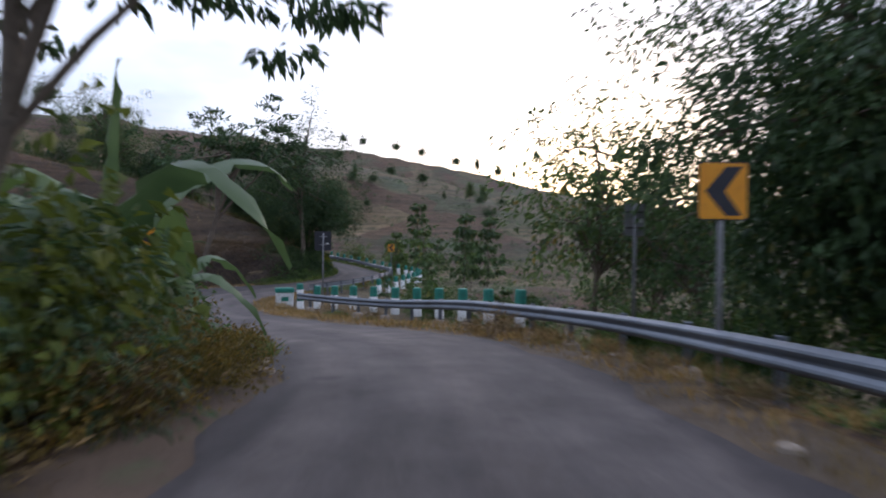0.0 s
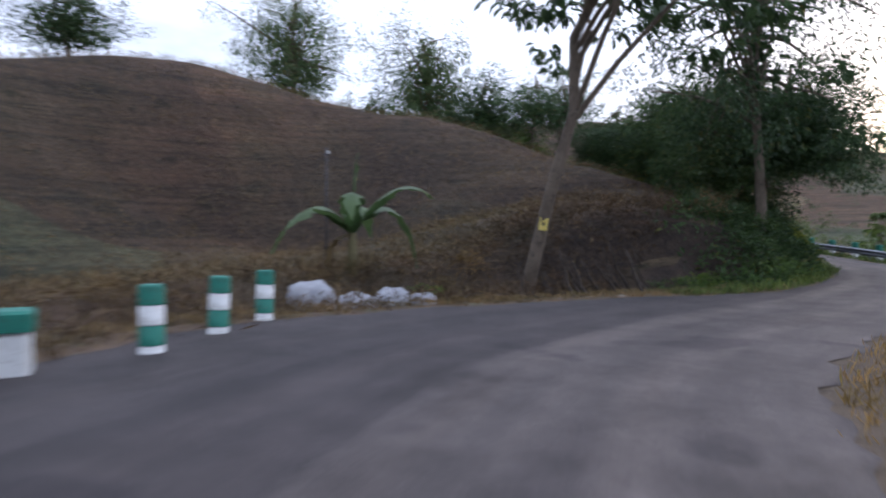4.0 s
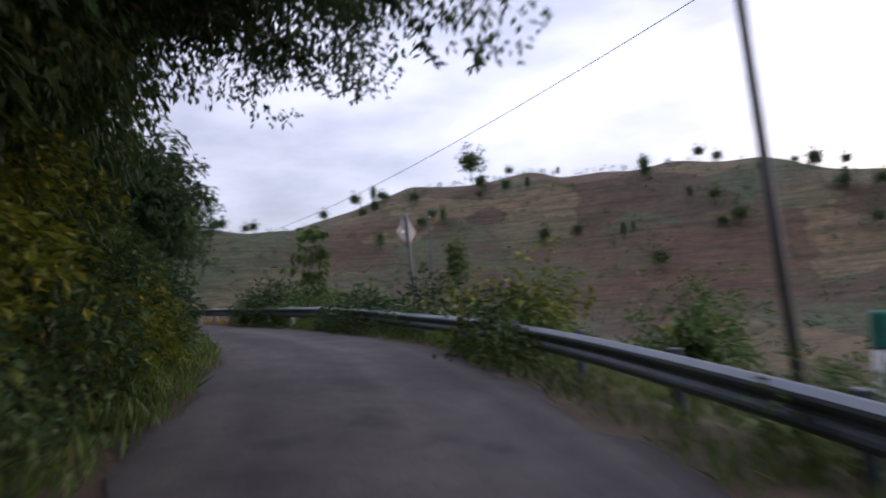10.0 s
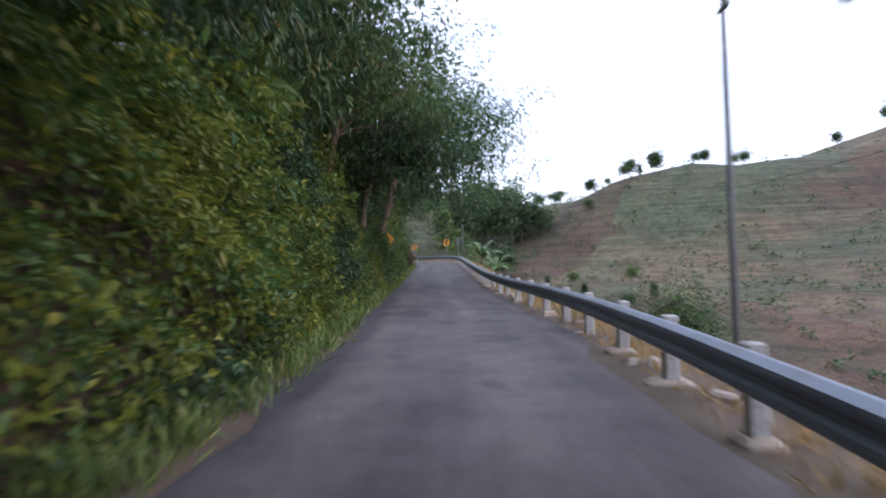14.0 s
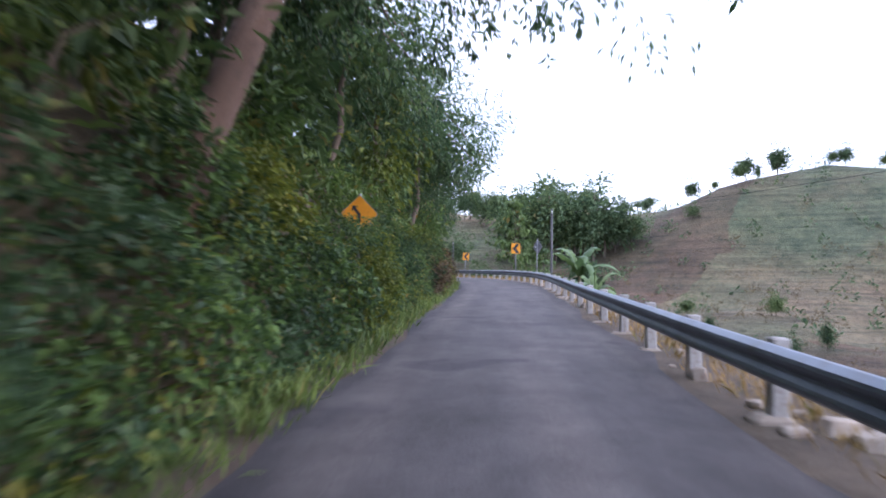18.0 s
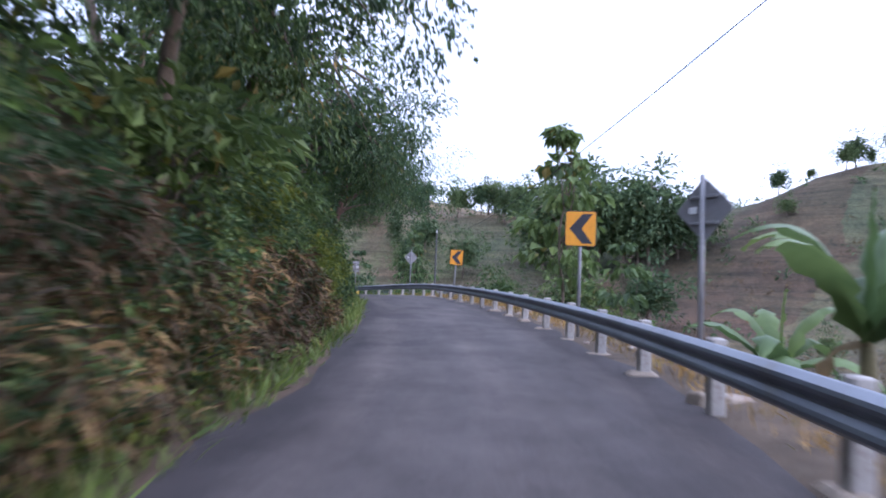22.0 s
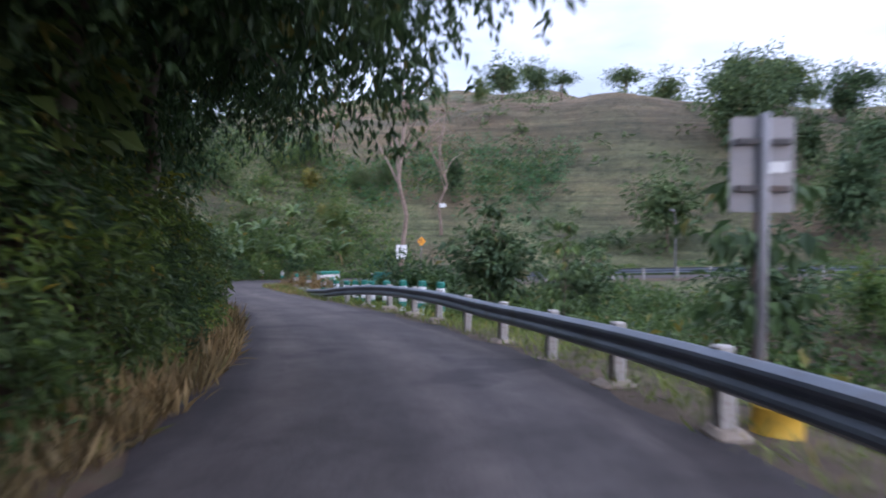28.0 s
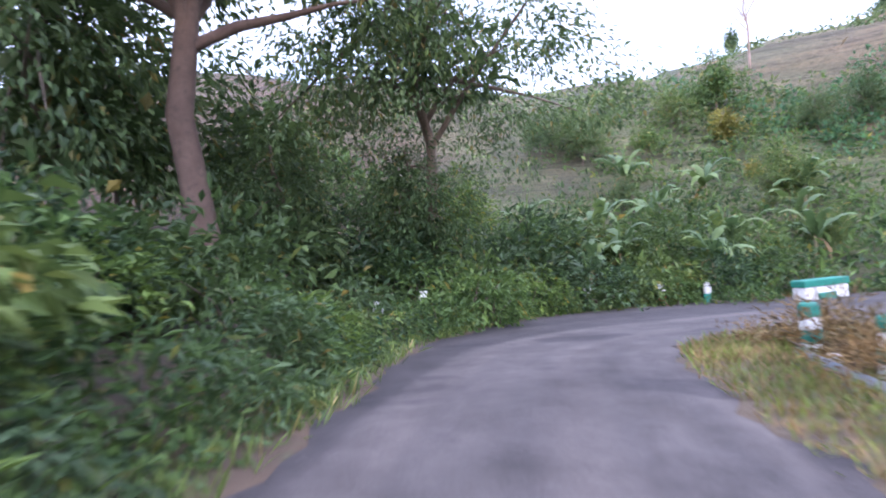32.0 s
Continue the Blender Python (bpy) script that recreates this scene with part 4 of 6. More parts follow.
def sprays(rng, ends, count, drop, length, width):
    """Hanging twigs of fine leaves below the given ends."""
    base = ends[rng.integers(0, len(ends), count)] + rng.normal(size=(count, 3)) * 0.12
    t = rng.random((count, 14))
    swing = rng.normal(size=(count, 1, 3)) * np.array([0.22, 0.22, 0])
    pos = base[:, None, :] + swing * t[..., None] - np.array([0, 0, 1]) * (drop * rng.uniform(0.5, 1.2, (count, 1)) * t)[..., None]
    way = rng.normal(size=(count * 14, 3)) * 0.6 + np.array([0, 0, -0.8])
    return leaf_quads(pos.reshape(-1, 3), way, length, width, rng)


def limbs(rng, base, top, r, targets, bow=0.4, sides=8):
    """A trunk from base to top with limbs to the targets."""
    base, top = np.array(base, dtype=float), np.array(top, dtype=float)
    long = np.linalg.norm(top - base)
    path = [base + (top - base) * t + np.array([rng.normal(), rng.normal(), 0]) * 0.018 * long * (t > 0) for t in np.linspace(0, 1, 7)]
    parts = [tube(path, [r * (1.35 if k == 0 else 1) * (1 - 0.6 * k / 6) for k in range(7)], sides)]
    for t in targets:
        f = rng.uniform(0.42, 0.95)
        k = f * 6
        a = path[int(k)] + (path[min(6, int(k) + 1)] - path[int(k)]) * (k % 1)
        m = (a + t) / 2 + np.array([rng.normal() * 0.15, rng.normal() * 0.15, bow * rng.uniform(0.2, 1)])
        parts.append(tube([a, (a + m) / 2 + np.array([0, 0, 0.1]), m, (m + t) / 2 + np.array([0, 0, 0.06]), t], [r * 0.42, r * 0.36, r * 0.26, r * 0.16, r * 0.06], 6, False))
    return joined(*parts)


def tree_proto(seed, height, clear, size, clumps, per, leaf, mat, bark, r, label, droop=0.4, lean=(0, 0), spread=0.11, branches=9, floor=-0.7, shell=0.45, tiers=None, hang=0, group="", lumps=0.28, inside=3.0):
    """A tree: the trunk with its limbs, and a crown above the clear height."""
    rng = np.random.default_rng(seed)
    t = thing("tree", pose(0, 0, -300), label, "tree", group)
    mid = np.array([lean[0], lean[1], clear + size[2] * 0.75])
    if tiers:
        sets, ends = [], []
        for z, sx in tiers:
            (v, f), at = crown(rng, (sx, sx, 0.42 * sx), max(8, clumps // len(tiers)), per, leaf[0], leaf[1], droop, spread, -1, 0.3)
            sets.append((v + np.array([lean[0] * z / height, lean[1] * z / height, z]), f))
            ends += [a + np.array([0, 0, z]) for a in at[:3]]
        leaves = joined(*sets)
    else:
        leaves, at = crown(rng, size, clumps, per, leaf[0], leaf[1], droop, spread, floor, shell, lumps)
        # oversized leaves added inside the crown to block light through it
        fill = unit(rng.normal(size=(int(clumps * inside), 3))) * rng.uniform(0.0, 0.72, (int(clumps * inside), 1)) * np.array(size)
        fill = fill[fill[:, 2] > floor * size[2] * 0.5]
        inner = leaf_quads(fill, rng.normal(size=fill.shape), leaf[0] * 2.2, leaf[1] * 3.2, rng)
        leaves = joined(leaves, inner)
        leaves = (leaves[0] + mid, leaves[1])
        if hang:
            low = at[at[:, 2] < size[2] * 0.3] + mid
            leaves = joined(leaves, sprays(rng, low, hang, 0.8, leaf[0], leaf[1]))
        pick = at[rng.permutation(len(at))[:branches]]
        ends = list(pick * 0.9 + mid)
    wood = limbs(rng, (0, 0, -0.6), (lean[0] * 0.9, lean[1] * 0.9, height * 0.86), r, ends)
    piece("trunk", mesh("trunk", *wood, bark, True), t, "bark-covered trunk with its limbs")
    piece("crown", mesh("crown", *leaves, mat), t, "leafy crown of uneven outline")
    return t


ROADSIDE = "trees on the bank"
T_BIG = tree_proto(10, 10.5, 2.4, (4.7, 4.4, 4.4), 230, 44, (0.20, 0.085), LEAF_DARK, BARK, 0.22, "large dark spreading tree on the inside of the bend", 0.55, spread=0.085, branches=34, floor=-0.8, lumps=0.42, inside=0.6)
T_DENSE = tree_proto(11, 8.0, 1.4, (2.9, 2.9, 3.5), 240, 24, (0.21, 0.085), LEAF_DARK, BARK, 0.16, "dense dark green roadside tree on the bank", 0.5, group=ROADSIDE, branches=14, lumps=0.34)
T_DENSE2 = tree_proto(12, 7.0, 0.8, (2.6, 2.3, 3.3), 220, 26, (0.22, 0.078), LEAF_BROAD, BARK, 0.14, "leafy green roadside tree with drooping leaves", 0.9, group=ROADSIDE, branches=12, lumps=0.34)
T_BACK = tree_proto(26, 8.0, 1.2, (3.0, 3.0, 3.6), 150, 12, (0.42, 0.17), LEAF_DARK, BARK, 0.16, "dense dark tree higher up the bank", 0.5, group=ROADSIDE, branches=8, lumps=0.34)
T_OVER = tree_proto(13, 8.4, 3.0, (3.7, 3.4, 2.4), 230, 34, (0.16, 0.052), LEAF_FINE, BARK_RED, 0.17, "feathery-leaved tree leaning over the road with hanging sprays", 0.9, (2.5, 0), 0.11, 18, hang=140, group=ROADSIDE)
T_OVER2 = tree_proto(24, 8.0, 1.8, (3.6, 3.6, 2.8), 250, 28, (0.18, 0.07), LEAF_DARK, BARK, 0.16, "dark green tree arching over the road edge", 0.9, (2.0, 0), 0.11, 16, hang=120, group=ROADSIDE)
T_CANOPY = tree_proto(27, 9.0, 1.6, (4.1, 4.1, 3.2), 440, 30, (0.18, 0.072), LEAF_DARK, BARK, 0.2, "broad dark tree whose boughs hang over the road", 0.8, (1.7, 0), 0.075, 20, floor=-0.75, hang=80, group=ROADSIDE, lumps=0.3, inside=5.0)
T_BEND = tree_proto(28, 13.0, 4.2, (5.2, 5.0, 4.6), 460, 38, (0.21, 0.085), LEAF_BROAD, BARK_RED, 0.27, "tall tree with a stout reddish trunk beside the bend", 0.6, (0.5, 0), 0.08, 22, floor=-0.7, hang=40, lumps=0.42, inside=1.2)
T_ARCH = tree_proto(31, 7.6, 3.3, (3.7, 3.7, 2.5), 380, 32, (0.19, 0.07), LEAF_DARK, BARK, 0.17, "dark tree arching low over the road", 0.9, (2.6, 0), 0.085, 18, floor=-0.55, hang=170, group=ROADSIDE, inside=12.0)
T_ROUND = tree_proto(32, 5.2, 1.5, (1.95, 1.9, 2.15), 330, 26, (0.24, 0.072), LEAF_DARK, BARK, 0.13, "round dense dark tree with long drooping leaves", 1.1, (0.3, 0), 0.11, 10, floor=-0.9, lumps=0.16, inside=6.0)
T_LAYER = tree_proto(33, 12.0, 4.0, (4.6, 4.4, 4.4), 300, 44, (0.22, 0.085), LEAF_BROAD, BARK, 0.22, "tall leafy green tree with layered boughs", 0.6, (0.4, 0), 0.09, 20, floor=-0.6, lumps=0.42, inside=1.5)
T_FINE2 = tree_proto(14, 7.4, 2.2, (2.7, 2.7, 2.4), 200, 28, (0.17, 0.055), LEAF_FINE, BARK, 0.12, "slender feathery-leaved tree on the bank", 0.9, (0.6, 0.3), 0.12, 14, group=ROADSIDE, hang=60)
T_ACACIA = tree_proto(15, 9.0, 4.9, (3.2, 3.1, 1.9), 140, 24, (0.30, 0.10), LEAF_DARK, BARK, 0.15, "spreading open tree with a bare leaning trunk", 0.2, (2.1, 0), 0.06, 13, floor=-0.6, inside=0.4, lumps=0.4)
T_LIGHT = tree_proto(16, 6.0, 0.6, (2.3, 2.2, 2.7), 140, 14, (0.28, 0.115), LEAF_LIGHT, BARK, 0.1, "light green young tree in the roadside thicket", 0.5, group=ROADSIDE, lumps=0.34, inside=2.0)
T_SPARSE = tree_proto(29, 9.0, 2.6, (2.9, 2.9, 3.4), 170, 16, (0.22, 0.115), LEAF_BROAD, BARK, 0.1, "open large-leaved tree below the near bend", 0.7, branches=30, shell=0.3, spread=0.08, inside=0.5)
T_GOLD = tree_proto(30, 3.4, 0.4, (1.2, 1.2, 1.7), 60, 6, (0.40, 0.12), LEAF_GOLD, BARK, 0.07, "orange and yellow leaved shrub tree on the slope", 0.2, spread=0.2)
T_TEAK = tree_proto(17, 6.2, 0, (1, 1, 1), 66, 6, (0.42, 0.24), LEAF_BROAD, BARK, 0.055, "young teak with large drooping leaves in tiers", 1.1, tiers=[(2.3, 1.05), (3.3, 1.2), (4.3, 1.0), (5.2, 0.7), (6.1, 0.4)], spread=0.2, group="young teaks below the road")
T_TEAK2 = tree_proto(18, 5.0, 0, (1, 1, 1), 44, 6, (0.40, 0.22), LEAF_BROAD, BARK, 0.05, "slim teak sapling with sparse large leaves", 1.1, tiers=[(1.8, 0.8), (3.0, 1.0), (4.0, 0.7), (4.9, 0.35)], spread=0.2, group="young teaks below the road")
T_HILL = tree_proto(19, 7.0, 1.4, (2.4, 2.3, 2.8), 105, 12, (0.46, 0.22), LEAF_FAR, BARK, 0.13, "round-headed tree on the far hillside", 0.3, spread=0.18, branches=5, inside=1.5, lumps=0.4, group="trees on the hills")
T_HILL2 = tree_proto(20, 8.5, 3.6, (3.2, 3.0, 1.8), 100, 12, (0.45, 0.2), LEAF_FAR, BARK, 0.24, "flat-topped tree on the far ridge", 0.2, spread=0.16, branches=6, inside=1.0, lumps=0.4, group="trees on the hills")
T_HILL3 = tree_proto(23, 7.0, 1.0, (1.0, 1.0, 2.9), 70, 14, (0.38, 0.17), LEAF_FAR, BARK, 0.1, "slim upright tree on the far hillside", 0.3, spread=0.3, group="trees on the hills")
T_BARE = tree_proto(25, 11.0, 6.0, (2.6, 2.6, 3.6), 40, 2, (0.22, 0.08), LEAF_DRY, BARK_PALE, 0.13, "tall nearly bare tree with a pale straight trunk", 0.3, branches=11, spread=0.15, inside=0.0)


def bush_proto(seed, size, clumps, per, leaf, mat, label, droop=0.3, spread=0.2):
    rng = np.random.default_rng(seed)
    b = thing("bush", pose(0, 0, -300), label, "bush", "roadside bushes")
    (v, f), at = crown(rng, size, clumps, per, leaf[0], leaf[1], droop, spread, -0.35, 0.4)
    for a in at[:4]:
        piece("stem", mesh("stem", *tube([(rng.normal() * 0.1, rng.normal() * 0.1, -0.3), a * 0.4 + np.array([0, 0, size[2] * 0.5]), a * 0.9 + np.array([0, 0, size[2] * 0.6])], [0.03, 0.022, 0.008], 5, False), BARK, True), b)
    piece("foliage", mesh("foliage", v + np.array([0, 0, size[2] * 0.6]), f, mat), b)
    return b


B = {
    "green": bush_proto(31, (1.2, 1.2, 1.0), 60, 11, (0.21, 0.095), LEAF_LIGHT, "bright green leafy bush on the verge"),
    "dark": bush_proto(32, (1.4, 1.3, 1.2), 64, 11, (0.235, 0.105), LEAF_DARK, "dark green leafy bush on the bank"),
    "vine": bush_proto(33, (1.3, 1.2, 1.5), 66, 12, (0.20, 0.135), LEAF_VINE, "yellow-green creeper draped over the bank", 0.8),
    "broad": bush_proto(34, (1.1, 1.1, 1.0), 52, 11, (0.31, 0.135), LEAF_BROAD, "broad-leaved green shrub in the thicket", 0.5),
    "dry": bush_proto(35, (1.0, 1.0, 0.75), 60, 13, (0.20, 0.04), LEAF_DRY, "dry brown scrub with dead twigs", 0.1),
    "ochre": bush_proto(36, (1.1, 1.1, 0.85), 85, 18, (0.115, 0.058), LEAF_RUST, "ochre and olive shrub at the roadside"),
    "mimosa": bush_proto(38, (1.5, 1.5, 1.15), 90, 26, (0.15, 0.026), LEAF_FINE, "feathery dark green shrub with long fronds", 0.7, 0.16),
    "low": bush_proto(37, (1.1, 1.1, 0.5), 52, 12, (0.175, 0.065), LEAF_LIGHT, "low green weeds along the verge"),
}
RNG = random.Random(77)


def plant(proto, x, y, scale=1.0, turn=None, sink=0.15, stretch=1.0, z=None):
    m = pose(x, y, (ground_z(x, y) if z is None else z) - sink, 0, 0, RNG.uniform(0, 360) if turn is None else turn)
    return copy_thing(proto, m @ Matrix.Diagonal((scale, scale, scale * stretch, 1)))


def plant_at(proto, station, d, scale=1.0, over=False, stretch=1.0):
    p, yaw = along(station, d)
    return plant(proto, p[0], p[1], scale, yaw + RNG.uniform(-25, 25) if over else None, stretch=stretch)


def thicket(kinds, s0, s1, step, d0, d1, scale, stretch=(0.8, 1.2), over=False):
    """Bushes or trees scattered between two stations and offsets."""
    s = s0
    while s < s1:
        plant_at(RNG.choice(kinds), s + RNG.uniform(-0.3, 0.3) * step, RNG.uniform(d0, d1), RNG.uniform(*scale), over, RNG.uniform(*stretch))
        s += step


def stations_to_places(st, d):
    """Many places at once: station and offset from the road's middle."""
    px, py, pz, tx, ty = (np.interp(st, LINE_STATION, a) for a in (LINE[:, 0], LINE[:, 1], LINE[:, 2], TANGENT[:, 0], TANGENT[:, 1]))
    tilt = np.tan(np.radians(np.interp(st, LINE_STATION, LINE_BANK)))
    return px + ty * d, py - tx * d, pz - np.clip(d, -4, 4) * tilt, tx, ty


def hedge(seed, s0, s1, count, tall, mats, leaf, label, lean=0.33, gap=0.35):
    """A lumpy wall of leaves on the left bank; tall: height by station. One object a kind of leaf."""
    rng = np.random.default_rng(seed)
    st = rng.uniform(s0, s1, count)
    top = np.interp(st, *tall)
    h = top * rng.random(count) ** 0.85
    lump = np.sin(st * 7.3 + h * 1.1) * np.sin(h * 2.1 + st * 3.1) + 0.7 * np.sin(st * 17 + h * 3.7 + 1) + 0.5 * np.sin(st * 31 - h * 5 + 2)
    top_cut = top * (0.78 + 0.16 * np.sin(st * 5.7) + 0.12 * np.sin(st * 13.1 + 1))
    keep = h < top_cut
    st, h, lump = st[keep], h[keep], lump[keep]
    a = gap + lean * h - 0.28 * lump * np.clip(h / 0.8, 0.15, 1) + np.abs(rng.normal(size=len(h))) * 0.32
    a = a + 1.2 * np.exp(-((st - 12.7) / 0.22) ** 2) * np.clip(h, 0, 1)
    d = -np.interp(st, *LEFT_EDGE) - np.maximum(a, 0.05)
    x, y, z, tx, ty = stations_to_places(st, d)
    z = np.maximum(z + h, ground_height(x, y) + rng.uniform(0.0, 0.3, len(h)))
    way = np.stack([ty, -tx, np.zeros(len(h))], 1) * 0.7 + rng.normal(size=(len(h), 3)) * 0.6 + np.array([0, 0, -0.25])
    kind = np.sin(st * 2.9 + h * 0.9) + 0.8 * np.sin(st * 6.1 - h * 1.7 + 2) + rng.normal(size=len(h)) * 0.35
    cuts = np.quantile(kind, np.linspace(0, 1, len(mats) + 1))
    for i, mat in enumerate(mats):
        pick = (kind >= cuts[i]) & (kind <= cuts[i + 1])
        if pick.sum() > 4:
            ob = new("undergrowth", mesh("undergrowth", *leaf_quads(np.stack([x, y, z], 1)[pick], way[pick], leaf[0], leaf[1], rng), mat))
            tagged(ob, label, "undergrowth", kind="stuff")


def grass(seed, s0, s1, count, d_of, mat, label, tall=0.28, name="grass"):
    rng = np.random.default_rng(seed)
    st = rng.uniform(s0, s1, count)
    tuft = np.round(st * 9) + rng.normal(size=count) * 0.15
    st = np.where(rng.random(count) < 0.7, tuft / 9, st)
    d = d_of(st, rng.random(count))
    x, y, z, _, _ = stations_to_places(st, d)
    x, y = x + rng.normal(size=count) * 0.06, y + rng.normal(size=count) * 0.06
    z = np.maximum(z - 0.02, ground_height(x, y) - 0.02)
    way = rng.normal(size=(count, 3)) * 0.45 + np.array([0, 0, 1.0])
    size = tall * (0.5 + 0.5 * np.sin(st * 23) ** 2)
    v, f = leaf_quads(np.stack([x, y, z], 1), way, 1.0, 0.09, rng, 0.05)
    v = v.reshape(-1, 4, 3)
    v = (v[:, :1] + (v - v[:, :1]) * size[:, None, None]).reshape(-1, 3)
    tagged(new(name, mesh(name, v, f, mat)), label, "grass", kind="stuff")


# the near bend: thicket on the inside, a tall tree over it
thicket([B["ochre"], B["dry"], B["ochre"]], 0.45, 1.35, 0.14, -3.5, -2.9, (0.5, 0.68))
thicket([B["green"], B["vine"], B["ochre"]], 0.0, 1.15, 0.2, -5.6, -4.0, (0.75, 1.0))
thicket([B["green"], B["low"]], 1.5, 2.7, 0.2, -4.6, -3.6, (0.6, 0.9))
thicket([B["green"], B["low"], B["dark"], B["vine"]], 2.2, 3.5, 0.12, -6.8, -4.4, (0.45, 0.75))
thicket([B["low"], B["low"], B["green"]], 1.6, 3.2, 0.12, -4.4, -3.7, (0.4, 0.6))
thicket([B["dark"], B["green"]], -2.5, 0.0, 0.35, -6, -4.2, (1.0, 1.4))
thicket([B["green"], B["dark"]], 1.2, 2.2, 0.24, -8, -5.5, (0.8, 1.1))
for x, y, k in ((-3.9, 4.6, 1.0), (-4.5, 6.2, 1.1), (-3.7, 6.0, 0.75), (-5.4, 7.6, 1.1), (-4.4, 2.8, 1.0), (-5.6, 4.8, 1.2), (-4.9, 8.8, 0.8)):
    plant(B["mimosa"], x, y, k)
for x, y, k in ((-2.75, 5.4, 0.5), (-2.7, 6.3, 0.55), (-2.65, 7.2, 0.5), (-2.85, 8.2, 0.5), (-3.2, 9.4, 0.5), (-3.1, 6.8, 0.6), (-3.2, 5.8, 0.6), (-3.5, 10.4, 0.45), (-3.9, 11.3, 0.45)):
    plant(B["ochre"], x, y, k)
plant(T_ACACIA, -4.02, 4.4, 0.75, 20, z=-0.3)

# right of the near bend
for x, y, proto, scale, turn in ((8.0, 10.6, T_CANOPY, 1.3, 10), (8.8, 11.4, T_BEND, 0.92, 40), (10.4, 13.0, T_DENSE, 1.4, 60), (12.0, 15.5, T_DENSE, 1.2, 0), (6.6, 25.5, T_SPARSE, 1.35, 10), (9.6, 27.5, T_SPARSE, 1.3, 80), (9.4, 22.5, T_SPARSE, 1.2, 200), (11.5, 21.0, T_DENSE2, 0.8, 0), (14.5, 30.0, T_BACK, 0.8, 0)):
    plant(proto, x, y, scale, turn)
for x, y, scale in ((6.2, 20.5, 0.55), (9.5, 18.0, 0.6), (7.6, 16.0, 0.5), (8.4, 20.5, 0.6), (5.6, 17.6, 0.42)):
    plant(T_LIGHT, x, y, scale)
thicket([T_LIGHT, B["dark"], B["green"]], -1, 2.0, 0.3, 7.5, 13, (0.45, 0.7))
thicket([B["green"], B["low"]], -1, 1.0, 0.3, 4.2, 5.2, (0.5, 0.7))
thicket([B["dry"], B["low"], B["dry"]], 0.9, 4.0, 0.22, 4.3, 5.4, (0.35, 0.6))
for st, d, k in ((1.35, 2.75, 0.42), (1.5, 2.6, 0.5), (1.62, 2.85, 0.55), (1.75, 2.6, 0.4), (1.15, 2.9, 0.4), (0.95, 2.8, 0.4), (0.75, 2.9, 0.38)):
    plant_at(B["dry"], st, d, k)
thicket([T_LIGHT, T_TEAK2, B["green"], T_TEAK], 3.0, 6.6, 0.25, 8.5, 18, (0.45, 0.7))
# the scrub bank and the trees before the second bend
plant(T_ACACIA, -17.55, 42.75, 1.5, 18)
plant(T_BIG, -12.3, 52.4, 0.92, 30, stretch=1.32)
plant(T_DENSE, -14.2, 57.2, 0.8, 70)
thicket([B["dry"], B["low"], B["dry"]], 5.0, 6.2, 0.16, -10.5, -8.4, (0.4, 0.6))
thicket([B["dark"], B["dark"], B["low"]], 6.7, 8.6, 0.14, -4.8, -3.1, (0.55, 0.9))
thicket([B["dark"], B["dry"]], 7.2, 8.6, 0.26, -7.0, -4.8, (0.5, 0.75))
for x, y, proto, scale, stretch in ((-58.0, 50.7, T_DENSE, 1.35, 0.75), (-55.0, 71.0, T_BEND, 1.05, 1.45), (-39.5, 71.5, T_BEND, 0.85, 1.3)):
    plant(proto, x, y, scale, stretch=stretch)
plant(T_DENSE2, -14.2, 54.5, 0.7, 140)
# the long wall of green on the bank
WALL = by_station([(8.3, 1.2), (9.2, 2.6), (10.0, 3.4), (10.9, 3.5), (11.4, 2.6), (12.4, 2.6), (12.8, 4.2), (13.3, 7.0), (15.6, 7.0), (16.6, 5.6), (18, 3.6), (20, 2.8), (22, 2.6), (24, 3.6), (27, 3.2), (29, 3.0), (30, 2.6), (31, 1.8), (32.5, 1.5), (34, 1.1), (35.5, 0.45), (36, 0.25), (38.5, 0.25), (40, 1.0), (41, 1.2)])
# LEAF_DARK listed twice below puts the overhanging trees' shade into the leaf colours
hedge(1, 8.4, 13.1, 50000, WALL, (LEAF_DARK, LEAF_BROAD, LEAF_DARK, LEAF_VINE), (0.12, 0.058), "dense green undergrowth and creepers on the bank")
hedge(2, 12.9, 16.6, 84000, WALL, (LEAF_DARK, LEAF_VINE, LEAF_LIGHT, LEAF_VINE), (0.13, 0.075), "tall wall of yellow-green creepers and leaves on the bank", 0.24)
hedge(20, 16.4, 19.6, 34000, WALL, (LEAF_DARK, LEAF_LIGHT, LEAF_DARK, LEAF_VINE), (0.125, 0.07), "dark green undergrowth with creepers on the bank")
hedge(3, 19.5, 25, 54000, WALL, (LEAF_DARK, LEAF_BROAD, LEAF_DARK, LEAF_VINE), (0.125, 0.058), "mixed green and browned undergrowth on the bank")
DEAD = by_station([(20.8, 0.5), (21.2, 1.6), (22.4, 2.2), (23.3, 2.0), (23.9, 0.6)])
hedge(15, 20.9, 23.8, 19000, DEAD, (LEAF_DEAD, LEAF_DEAD, LEAF_DRY, LEAF_DEAD), (0.24, 0.034), "dead brown stalks and leaves low on the bank", 0.30, 0.28)
hedge(4, 25, 31.5, 56000, WALL, (LEAF_DARK, LEAF_LIGHT, LEAF_BROAD, LEAF_DARK), (0.14, 0.05), "green grass and leafy undergrowth on the bank")
hedge(14, 31.5, 41, 46000, WALL, (LEAF_LIGHT, LEAF_DARK, LEAF_LIGHT, LEAF_BROAD), (0.17, 0.05), "green grass and leafy undergrowth round the bend", 0.8, 0.2)
